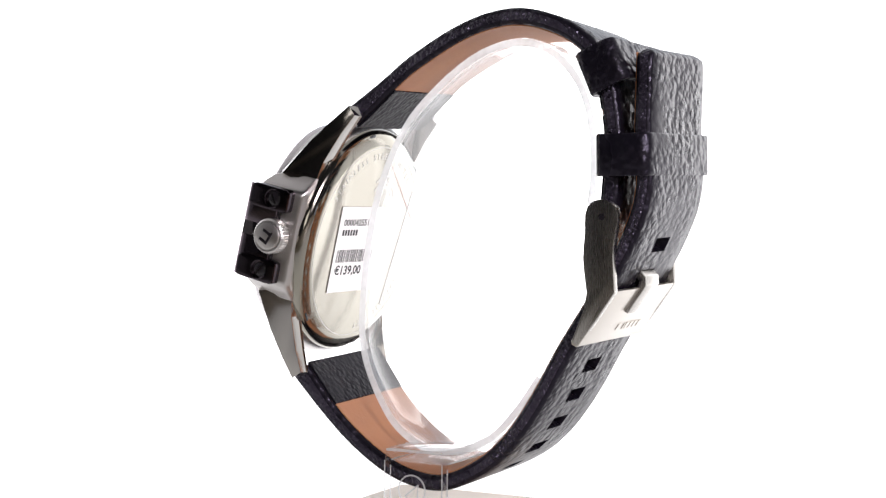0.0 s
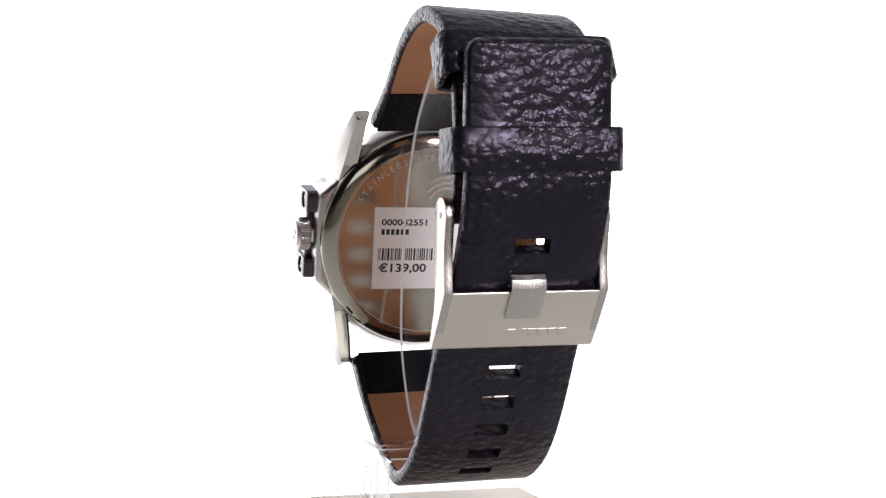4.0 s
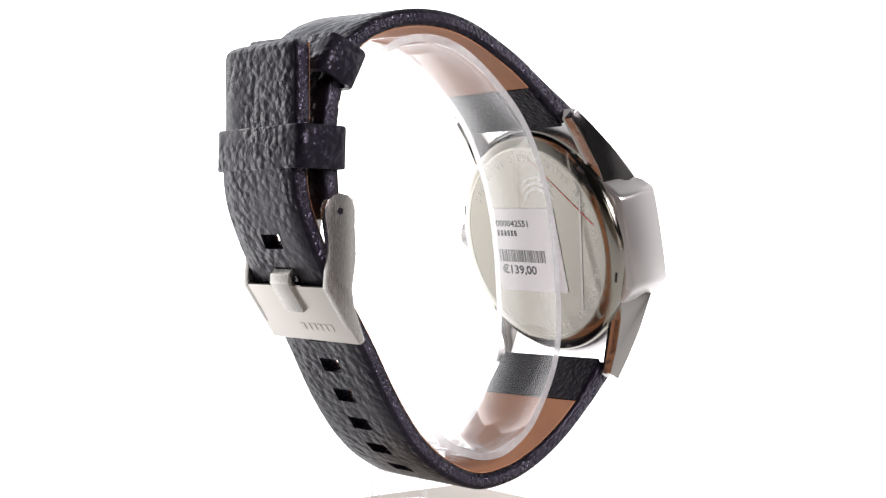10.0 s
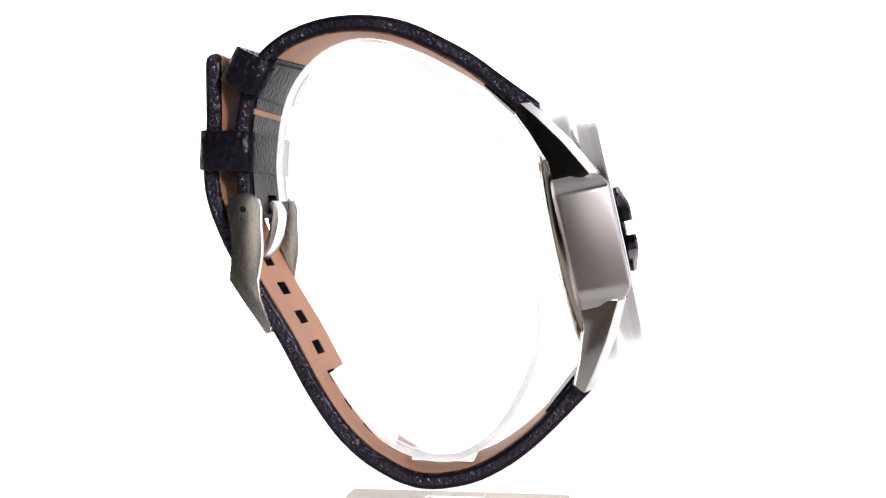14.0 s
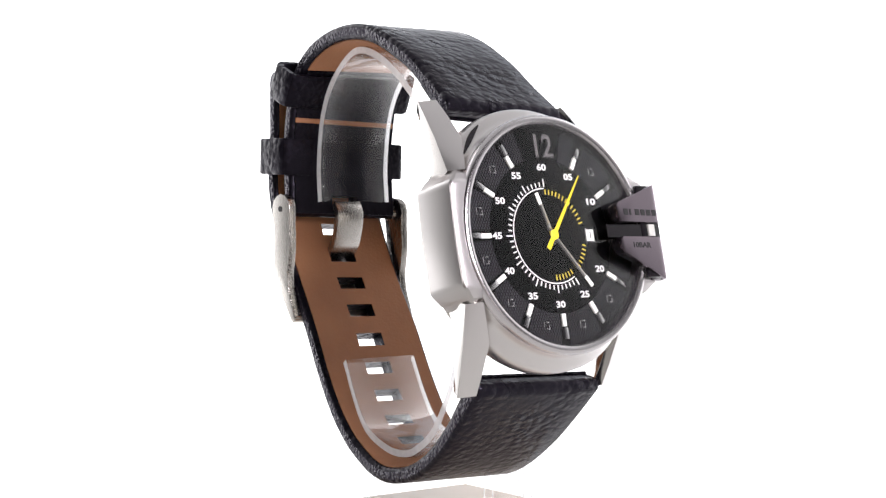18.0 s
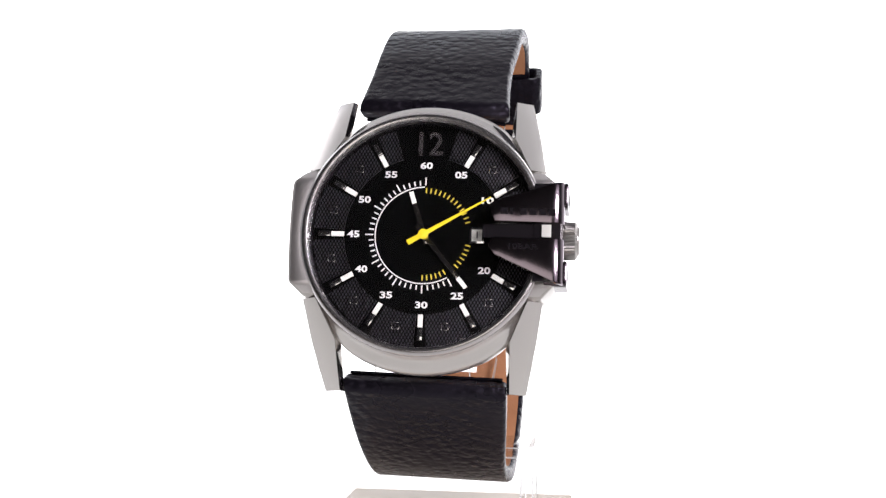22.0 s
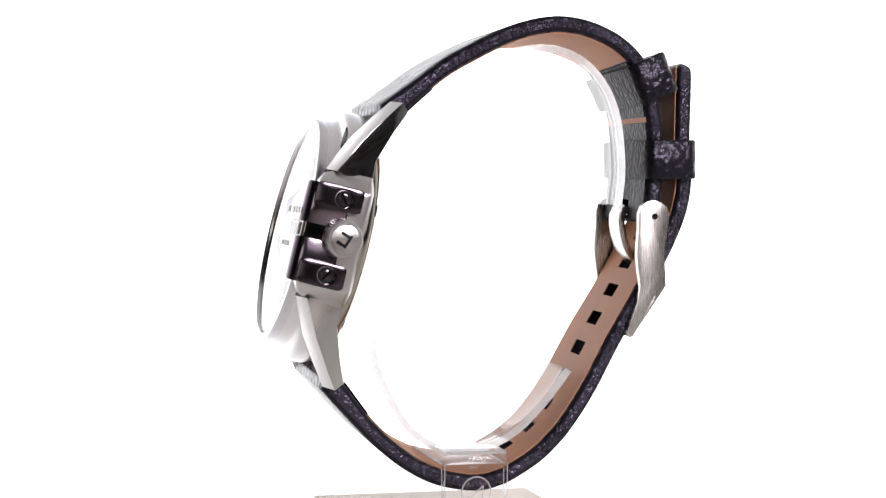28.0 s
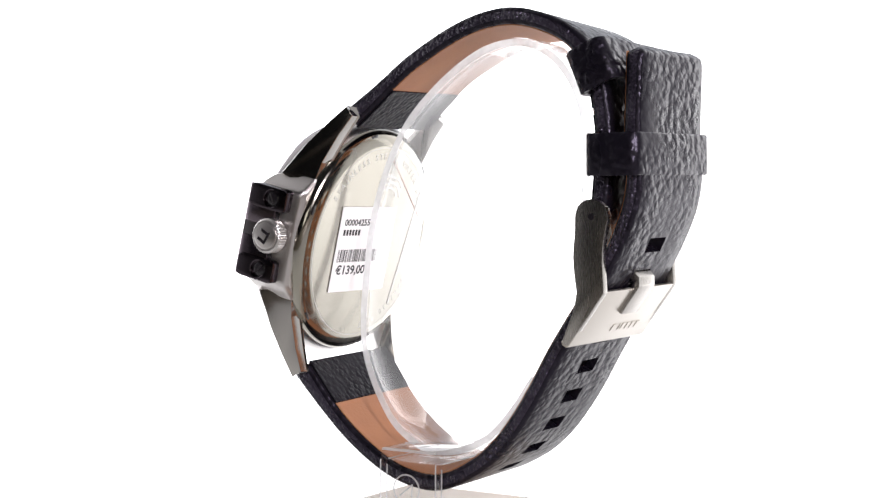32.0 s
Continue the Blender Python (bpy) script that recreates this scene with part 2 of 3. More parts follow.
def box(x0, x1, y0, y1, z0, z1, round_by=0.0, segments=2):
    return prism([(x0, y0), (x1, y0), (x1, y1), (x0, y1)], z0, z1, round_by, segments)


def lathe(profile, steps=120, radius=None, closed=False, lid=True):
    """Turns (radius, w) round the w axis; radius(r, w, angle) may vary it."""
    bm = bmesh.new()
    rings = []
    for r, w in profile:
        ring = []
        for i in range(steps):
            a = 2 * math.pi * i / steps
            q = radius(r, w, a) if radius else r
            ring.append(bm.verts.new((q * math.cos(a), q * math.sin(a), w)))
        rings.append(ring)
    pairs = list(zip(rings, rings[1:])) + ([(rings[-1], rings[0])] if closed else [])
    for p, q in pairs:
        for i in range(steps):
            j = (i + 1) % steps
            bm.faces.new((p[i], p[j], q[j], q[i]))
    if not closed:
        bm.faces.new(rings[0][::-1])
        if lid:
            bm.faces.new(rings[-1])
    return bm


def writing(text, size, xf, depth=0.03, align="CENTER", squash=1.0, bold=0.0, width=0.0):
    data = bpy.data.curves.new("writing", "FONT")
    data.body, data.size, data.extrude, data.align_x, data.align_y = text, size, depth, align, "CENTER"
    data.resolution_u, data.offset = 3, bold
    ob = bpy.data.objects.new("writing", data)
    scene.collection.objects.link(ob)
    me = bpy.data.meshes.new_from_object(ob.evaluated_get(bpy.context.evaluated_depsgraph_get()))
    bm = bmesh.new()
    bm.from_mesh(me)
    bpy.data.objects.remove(ob)
    bpy.data.meshes.remove(me)
    if width:
        squash = width / (max(v.co.x for v in bm.verts) - min(v.co.x for v in bm.verts))
    bmesh.ops.transform(bm, matrix=xf @ Matrix.Diagonal((squash, 1, 1, 1)), verts=bm.verts)
    return bm


def gather(pieces):
    out = bmesh.new()
    for bm in pieces:
        me = bpy.data.meshes.new("piece")
        bm.to_mesh(me)
        bm.free()
        out.from_mesh(me)
        bpy.data.meshes.remove(me)
    return out


def smoothstep(a, b, x):
    t = min(1, max(0, (x - a) / (b - a)))
    return t * t * (3 - 2 * t)


def spline(points):
    """A Catmull-Rom curve through points, evenly spaced along its length."""
    p = [Vector(q) for q in points]
    p = [2 * p[0] - p[1], *p, 2 * p[-1] - p[-2]]
    fine = []
    for a, b, c, d in zip(p, p[1:], p[2:], p[3:]):
        for i in range(24):
            t = i / 24
            fine.append(0.5 * (2 * b + (c - a) * t + (2 * a - 5 * b + 4 * c - d) * t * t + (3 * b - a - 3 * c + d) * t ** 3))
    fine.append(p[-2])
    s = [0.0]
    for a, b in zip(fine, fine[1:]):
        s.append(s[-1] + (b - a).length)
    return fine, s


def along(curve, s):
    fine, at = curve
    i = min(max(int(np.searchsorted(at, s)), 1), len(at) - 1)
    f = (s - at[i - 1]) / (at[i] - at[i - 1])
    here = fine[i - 1].lerp(fine[i], f)
    way = (fine[min(i + 2, len(fine) - 1)] - fine[max(i - 3, 0)]).normalized()
    return here, way


# ------------------------------------------------------------------ the studio
def panel(name, corners, mat, label, category):
    bm = bmesh.new()
    vs = [bm.verts.new(c) for c in corners]
    bm.faces.new(vs)
    ob = part(name, bm, mat, None, xf=Matrix.Diagonal((1000, 1000, 1000, 1)), smooth=0, recalc=False)
    return tagged(ob, label, category, kind="structure")


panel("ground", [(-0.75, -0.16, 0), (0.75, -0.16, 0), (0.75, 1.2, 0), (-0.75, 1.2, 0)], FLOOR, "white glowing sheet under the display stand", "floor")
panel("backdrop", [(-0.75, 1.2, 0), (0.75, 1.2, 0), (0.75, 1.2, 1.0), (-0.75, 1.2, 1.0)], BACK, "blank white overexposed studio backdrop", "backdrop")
panel("wall_west", [(-0.75, -0.32, 0), (-0.75, 1.2, 0), (-0.75, 1.2, 1.0), (-0.75, -0.32, 1.0)], TENT_WALL, "unseen white side wall of the light tent, glow painted in", "wall")
panel("wall_east", [(0.75, 1.2, 0), (0.75, -0.32, 0), (0.75, -0.32, 1.0), (0.75, 1.2, 1.0)], LAMP_WALL, "unseen white side wall of the light tent, glow painted in", "wall")
panel("ceiling", [(-0.75, 1.2, 1.0), (0.75, 1.2, 1.0), (0.75, -0.3, 1.0), (-0.75, -0.3, 1.0)], TENT_SIDE, "unseen white roof of the light tent, glowing by itself", "ceiling")
panel("room_floor", [(-3, -3, -0.004), (3, -3, -0.004), (3, 3, -0.004), (-3, 3, -0.004)], ROOM, "brown wooden table top before the light tent", "table top")

# An added wall behind the camera, out of view, carries the glowing pane.
panel("wall_south", [(-3, -2.4, 0), (3, -2.4, 0), (3, -2.4, 2.4), (-3, -2.4, 2.4)], PLASTER, "plain dark grey wall added unseen behind the camera", "wall")
panel("reflected_pane", [(-0.50, -2.39, 0.10), (0.36, -2.39, 0.10), (0.36, -2.39, 0.66), (-0.50, -2.39, 0.66)], PANE_GLOW, "warm glowing pane added unseen behind the camera for reflections", "window")

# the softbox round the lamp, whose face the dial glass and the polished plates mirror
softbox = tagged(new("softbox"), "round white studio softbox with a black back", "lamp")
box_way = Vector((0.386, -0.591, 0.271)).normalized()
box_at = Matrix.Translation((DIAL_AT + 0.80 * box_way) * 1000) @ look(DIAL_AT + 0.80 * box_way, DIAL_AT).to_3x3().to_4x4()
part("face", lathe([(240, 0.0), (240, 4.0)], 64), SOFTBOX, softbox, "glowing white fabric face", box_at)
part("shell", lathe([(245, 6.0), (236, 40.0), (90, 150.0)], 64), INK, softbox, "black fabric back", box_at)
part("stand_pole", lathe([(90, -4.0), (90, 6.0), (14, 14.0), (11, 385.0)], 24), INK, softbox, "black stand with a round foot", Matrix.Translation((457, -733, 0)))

# ------------------------------------------------------------------ the watch
watch = tagged(new("wristwatch"), "steel wristwatch with black dial and black leather strap", "watch")


def case_radius(r, w, a):
    # the drum flares only towards twelve and six o'clock
    k = smoothstep(0.45, 0.9, abs(math.sin(a)))
    return min(r, 23.0) + max(0, r - 23.0) * k


def build_case():
    drum = [(23.4, -7.9), (24.4, -7.3), (25.1, -6.6), (25.45, -5.8), (25.55, -4.4), (25.5, -3.1), (25.2, -2.45), (24.5, -1.8), (23.7, -1.3), (23.2, -0.8), (22.95, 0.0), (22.85, 1.4)]
    part("case_body", lathe(drum, 144, case_radius, False, False), STEEL, watch, "brushed steel drum of the case")
    # a dark slot-shaped patch laid on the neck beside each upper lug
    for side in (-1, 1):
        bm = bmesh.new()
        rows = []
        for i in range(15):
            t = i / 14
            ang, mid, half = 29 + 19 * t, 24.75 - 1.2 * t, 0.08 + 0.42 * math.sin(math.pi * t)
            row = []
            for r in (mid - half, mid, mid + half):
                w = float(np.interp(-r, [-q for q, _ in drum[5:]], [k for _, k in drum[5:]]))
                a = math.pi / 2 - side * radians(ang)
                q = case_radius(r, w, a) + 0.05
                row.append(bm.verts.new((q * math.cos(a), q * math.sin(a), w + 0.07)))
            rows.append(row)
        for p, q in zip(rows, rows[1:]):
            for j in (0, 1):
                bm.faces.new((p[j], p[j + 1], q[j + 1], q[j]))
        part("neck_slot_patch", bm, BLACK_GLOSS, watch, "dark slot-shaped patch on the neck of the case beside a lug")
    ring = [(21.2, -0.2), (22.7, 0.2), (22.88, 1.3), (22.88, 2.4), (22.72, 2.85), (22.4, 3.12), (21.9, 3.2), (21.45, 3.04), (21.2, 2.6), (21.2, 1.2)]
    part("bezel", lathe(ring, 144, None, True), BEZEL, watch, "polished steel bezel ring")
    part("rehaut", lathe([(20.85, -0.1), (21.18, -0.1), (21.18, 1.45), (21.0, 1.45)], 144, None, True), BLACK_GLOSS, watch, "black inner flange")
    radii = (0.3, 3, 6, 9, 12, 15, 18, 20, 21.0)
    dome = [(q, 1.95 - q * q / 1000) for q in radii] + [(21.17, 1.55), (21.17, 2.4)] + [(q, 2.92 - q * q / 1000) for q in radii[::-1]]
    crystal = part("crystal", lathe(dome, 144), GLASS, watch, "slightly domed clear mineral crystal", CASE, 12)
    crystal.visible_shadow = False
    back = part("case_back", lathe([(19.8, -10.15), (20.7, -10.15), (21.0, -10.1), (22.2, -9.72), (23.2, -9.25), (23.7, -8.7), (23.9, -8.0), (23.9, -7.5), (22.5, -7.4)], 120), BACK_STEEL, watch, "mirror polished steel case back")
    part("engraved_ring", lathe([(20.3, -10.14), (20.45, -10.14), (20.45, -10.2), (20.3, -10.2)], 120, None, True), ENGRAVED, back)
    for k in range(6):
        a = radians(60 * k + 17)
        notch = box(-1.1, 1.1, -0.9, 0.1, -9.5, -8.6, 0.15)
        m = Matrix.Translation((23.05 * math.cos(a), 23.05 * math.sin(a), 0)) @ Matrix.Rotation(a - math.pi / 2, 4, "Z")
        part("notch", notch, BLACK_GLOSS, back, xf=CASE @ m)
    # engraved words run round the back, read from behind
    for words, start, step, r in (("WATER RESISTANT  10 BAR/330 FEET", 66, -4.8, 18.4), ("STAINLESS STEEL", 150, -4.8, 18.4)):
        letters = []
        for i, ch in enumerate(words):
            if ch != " ":
                a = radians(start + step * i)
                m = Matrix.Translation((r * math.cos(a), r * math.sin(a), 10.18)) @ Matrix.Rotation(a - math.pi / 2, 4, "Z")
                letters.append(writing(ch, 1.9, BACKFACE @ m, 0.03))
        part("engraved_words", gather(letters), ENGRAVED, back, smooth=0)
    crest = [sector(r0, r0 + 0.5, a0, a1, 10.18, 10.22) for r0, a0, a1 in ((3.6, -70, 60), (4.8, -55, 70), (6.0, -40, 50))]
    part("engraved_crest", gather(crest), ENGRAVED, back, "engraved crest of three arcs", CASE @ BACKFACE @ Matrix.Translation((3.0, 8.0, 0)), 0)
    # Red line painted on the back for the mirrored edge of the strap.
    part("red_line", prism([(-2.0, 18.3), (-1.65, 18.6), (-18.2, 4.7), (-18.5, 4.3)], -10.30, -10.2), RED, back, "thin red line painted for the strap's reflection")
    part("film_edge", prism([(-16.2, 11.0), (-15.8, 11.2), (-11.5, -14.2), (-11.9, -14.3)], -10.28, -10.2), ENGRAVED, back)


def lug(sign_u, sign_v):
    """One horn: a side outline swept outwards, broader where it meets the case."""
    side = [(28.2, -8.4), (26.6, -12.3), (22.3, -10.4), (16.0, -8.2), (10.2, -7.9), (12.2, 1.6), (19.3, -2.2), (24.4, -5.6)]
    bm = bmesh.new()
    strips = [[], [], []]
    for v, w in side:
        near = max(15.35, math.sqrt(max(0.0, 22.6 ** 2 - v * v)))
        front = w > -0.45 * (v - 12.2) - 1.5 and v > 11
        drops = (-1.9, 0.0, -1.9) if front else (0.0, 0.3, 0.6)
        near += 0 if front else 1.1 * smoothstep(12, 17, v)
        far = max(near + 0.9, 23.0 - 0.24 * (v - 10) + 0.35 * (w + drops[2] - 0.1 + 0.72 * (v - 12.4)))
        for strip, u, drop in zip(strips, (near, near + 0.16 * (far - near), far), drops):
            strip.append(bm.verts.new((sign_u * u, sign_v * v, w + drop)))
    bm.faces.new(strips[0])
    bm.faces.new(strips[2])
    for a, b in zip(strips, strips[1:]):
        for i in range(len(side)):
            j = (i + 1) % len(side)
            bm.faces.new((a[i], a[j], b[j], b[i]))
    bmesh.ops.recalc_face_normals(bm, faces=bm.faces)
    horn = part("lug", soften(bm, 0.25, 2, 16), LUG_STEEL, watch, "tapered polished steel lug")
    # the front is brushed, the sides are polished
    horn.data.materials.append(STEEL)
    front_way = CASE.to_3x3() @ Vector((0, 0, 1))
    for f in horn.data.polygons:
        if f.normal.dot(front_way) > 0.6:
            f.material_index = 1


def shoulder(name, sign_u, reach, mat, label):
    """The thick flank of the case between two lugs."""
    bm = bmesh.new()
    rows = []
    for i in range(45):
        v = -12.6 + 25.2 * i / 44
        k = abs(v)
        out = reach - 0.25 * (k / 9) ** 2 - 1.5 * smoothstep(9.2, 11.2, k) - 1.6 * smoothstep(10.8, 12.6, k)
        top = 2.8 - 0.9 * smoothstep(9.5, 11.5, k) - 1.9 * smoothstep(11.2, 12.6, k)
        near = math.sqrt(22.5 ** 2 - v * v) + 0.1
        wide = max(0.2, min(0.6, out - near - 0.1))
        arc = [(out, top - 0.55), (out - 0.1 * wide, top - 0.4), (out - 0.7 * wide, top - 0.08), (out - wide, top)]
        sec = [(near, -8.0), (max(near + 0.1, out - 1.3), -8.0), (max(near + 0.15, out - 0.25), -7.4), (max(near + 0.2, out), -6.7), *arc, (near, top)]
        rows.append([bm.verts.new((sign_u * a, v, b)) for a, b in sec])
    for p, q in zip(rows, rows[1:]):
        for i in range(len(p)):
            j = (i + 1) % len(p)
            bm.faces.new((p[i], p[j], q[j], q[i]))
    bm.faces.new(rows[0])
    bm.faces.new(rows[-1])
    bmesh.ops.recalc_face_normals(bm, faces=bm.faces)
    flank = part(name, soften(bm, 0.2, 2, 34), mat, watch, label, CASE, 24)
    flank.data.materials.append(STEEL_FRONT)
    front_way = CASE.to_3x3() @ Vector((0, 0, 1))
    for f in flank.data.polygons:
        if f.normal.dot(front_way) > 0.8:
            f.material_index = 1


def recessed_pad(v0, v1, w0, w1, u0, u1, hole, r, steps=40):
    """A pad with rounded corners and a round hole sunk into its outer face."""
    bm = bmesh.new()
    rings = []
    cv, cw, hv, hw = 0.5 * (v0 + v1), 0.5 * (w0 + w1), 0.5 * (v1 - v0), 0.5 * (w1 - w0)
    for u, kind in ((u0, 0.0), (u1 - 0.4, 0.0), (u1 - 0.1, 0.12), (u1, 0.42), (u1, -1), (u1 - 0.12, -2), (u1 - 0.85, -2)):
        ring = []
        for i in range(steps):
            a = 2 * math.pi * (i + 0.5) / steps
            c, d = math.cos(a), math.sin(a)
            if kind >= 0:
                k = (abs(c) ** 9 + abs(d) ** 9) ** (-1 / 9)
                ring.append(bm.verts.new((u, cv + (hv - kind) * c * k, cw + (hw - kind) * d * k)))
            else:
                q = r + (0.15 if kind == -1 else 0)
                ring.append(bm.verts.new((u, hole[0] + q * c, hole[1] + q * d)))
        rings.append(ring)
    for p, q in zip(rings, rings[1:]):
        for i in range(steps):
            j = (i + 1) % steps
            bm.faces.new((p[i], p[j], q[j], q[i]))
    bm.faces.new(rings[0])
    bm.faces.new(rings[-1])
    return bm


def build_guard():
    shoulder("case_flank", -1, 24.9, STEEL_SIDE, "broad brushed steel flank at nine o'clock")
    shoulder("case_flank", 1, 24.7, STEEL_SIDE, "steel flank behind the crown")
    bridge = gather([box(23.2, 25.6, -9.2, 9.2, -3.5, 3.8, 0.3), box(20.5, 25.5, -9.1, 9.1, 3.4, 4.3, 0.3)])
    guard = part("crown_guard", bridge, BLACK_GLOSS, watch, "black gloss bridge over the crown")
    part("bridge_face", box(24.2, 25.75, -4.0, 4.0, -3.4, 3.9, 0.2), DARK_MIRROR, guard, "dark polished steel face behind the crown")
    up = [(12.7, 3.3), (12.5, 4.6), (13.2, 5.3), (25.0, 9.3), (25.0, 1.6), (13.5, 1.6)]
    down = [(12.5, -2.9), (12.9, -1.7), (13.4, -1.3), (25.0, -1.2), (25.0, -9.5), (13.3, -4.4)]

    def slope(bm, low):
        """The plates rise a little towards the middle of the dial."""
        for q in bm.verts:
            if q.co.z > low:
                q.co.z += 0.11 * (24.2 - q.co.x)
        return bm

    def bent(outline):
        """A plate that runs flat over the dial and bends round the edge down to the flank."""
        path = [(12.5, 6.15), (12.9, 6.14), (13.5, 6.08), (18.0, 5.58), (23.4, 4.99), (24.2, 4.88), (24.9, 4.68), (25.45, 4.32), (25.85, 3.8), (26.02, 3.2), (26.05, 2.3), (26.05, -3.2)]
        rows = []
        bm = bmesh.new()
        for i, (u, w) in enumerate(path):
            cross = []
            for (a, b), (c, d) in zip(outline, outline[1:] + outline[:1]):
                if abs(a - c) > 1e-6 and min(a, c) <= min(u, 24.99) <= max(a, c):
                    cross.append(b + (d - b) * (min(u, 24.99) - a) / (c - a))
            low, high = min(cross), max(cross)
            if high - low < 0.3:
                low, high = low - 0.15, high + 0.15
            p, q = path[max(i - 1, 0)], path[min(i + 1, len(path) - 1)]
            way = Vector((q[0] - p[0], q[1] - p[1])).normalized()
            inn = Vector((way.y, -way.x)) * 0.75
            rows.append([bm.verts.new(k) for k in ((u, low, w), (u, high, w), (u + inn.x, high, w + inn.y), (u + inn.x, low, w + inn.y))])
        for p, q in zip(rows, rows[1:]):
            for i in range(4):
                j = (i + 1) % 4
                bm.faces.new((p[i], p[j], q[j], q[i]))
        bm.faces.new(rows[0])
        bm.faces.new(rows[-1])
        bmesh.ops.recalc_face_normals(bm, faces=bm.faces)
        return soften(bm, 0.16, 2, 40)

    for outline in (up, down):
        part("guard_plate", bent(outline), GUNMETAL, guard, "polished gunmetal guard plate bent over the edge")
        part("plate_base", slope(prism(outline, 3.7, 4.5, 0.1), 4.2), CHEEK, guard, "black edge under the guard plate")
    for i in range(6):
        x = 14.6 + 1.72 * i
        part("raised_bar", slope(box(x, x + (0.5 if i == 1 else 1.25), 2.9, 4.1, 4.85, 4.96), 0), BLACK_GLOSS, guard, smooth=0)
    part("plate_words", slope(writing("10BAR", 1.45, Matrix.Translation((18.6, -3.0, 4.92)), 0.03, squash=1.35, bold=0.03), 0), BLACK_GLOSS, guard, smooth=0)
    for s in (1, -1):
        hole = (7.25 * s, -2.05)
        pad = part("guard_cheek", recessed_pad(min(4.9 * s, 9.6 * s), max(4.9 * s, 9.6 * s), -5.7, 3.4, 22.5, 26.65, hole, 1.75), CHEEK_STEEL, guard, "gunmetal cheek pad with a sunk screw")
        m = Matrix.Translation((25.85, *hole)) @ Matrix.Rotation(math.pi / 2, 4, "Y")
        part("screw", lathe([(1.5, 0.0), (1.5, 0.28), (1.3, 0.45), (0.7, 0.56)], 28), BLACK_GLOSS, pad, "black slotted screw in its hole", CASE @ m)
        part("screw_slot", box(-0.2, 0.2, -1.15, 1.15, 0.5, 0.58), DARK_MIRROR, pad, xf=CASE @ m @ Matrix.Rotation(0.6 * s, 4, "Z"), smooth=0)
    part("date_slot", box(11.3, 24.8, -1.1, 1.4, 3.9, 4.1), BLACK_GLOSS, guard, "black slot by the date")
    part("slot_block", box(22.0, 23.7, -1.0, 1.3, 4.0, 4.7, 0.1), LUME, guard, "white block in the slot")
    # crown
    bm = bmesh.new()
    ring = []
    teeth = 40
    for u, r in ((26.0, 2.4), (26.1, 3.15), (26.5, 3.4), (28.4, 3.4), (28.8, 3.1), (28.8, 2.75), (29.1, 2.65), (29.2, 2.4)):
        ring.append([bm.verts.new((u, (r + (0.16 if i % 2 and r > 3.12 else 0)) * math.cos(math.pi * i / teeth), (r + (0.16 if i % 2 and r > 3.12 else 0)) * math.sin(math.pi * i / teeth))) for i in range(2 * teeth)])
    for p, q in zip(ring, ring[1:]):
        for i in range(2 * teeth):
            j = (i + 1) % (2 * teeth)
            bm.faces.new((p[i], p[j], q[j], q[i]))
    bm.faces.new(ring[0])
    bm.faces.new(ring[-1])
    cm = CASE @ Matrix.Translation((-0.6, 0, -3.6))
    crown = part("crown", bm, STEEL_SIDE, watch, "knurled steel crown", cm, 25)
    part("crown_stem", prism([(-1.6, -1.6), (1.6, -1.6), (1.6, 1.6), (-1.6, 1.6)], 23.0, 26.2, 0.4, 2, "vwu"), POLISHED, crown, xf=cm)
    tilt = cm @ Matrix.Rotation(radians(-20), 4, "X")
    part("crown_mark", gather([prism([(-1.5, -0.9), (-0.9, -0.9), (-0.9, 1.2), (-1.5, 1.2)], 29.15, 29.24, 0, 2, "vwu"), prism([(-0.9, -0.9), (1.4, -0.9), (1.0, -0.4), (-0.9, -0.4)], 29.15, 29.24, 0, 2, "vwu"), prism([(0.4, -0.4), (0.95, -0.4), (0.95, 1.4), (0.4, 1.2)], 29.15, 29.24, 0, 2, "vwu")]), BLACK_GLOSS, crown, xf=tilt, smooth=0)


def sector(r0, r1, a0, a1, low, high):
    """A piece of a ring; angles in degrees clockwise from twelve."""
    n = max(2, int(abs(a1 - a0) / 3))
    pts = [(r1 * math.sin(radians(a0 + (a1 - a0) * i / n)), r1 * math.cos(radians(a0 + (a1 - a0) * i / n))) for i in range(n + 1)]
    pts += [(r0 * math.sin(radians(a1 + (a0 - a1) * i / n)), r0 * math.cos(radians(a1 + (a0 - a1) * i / n))) for i in range(n + 1)]
    return prism(pts, low, high)


def clock(angle):
    return CASE @ Matrix.Rotation(radians(-angle), 4, "Z")


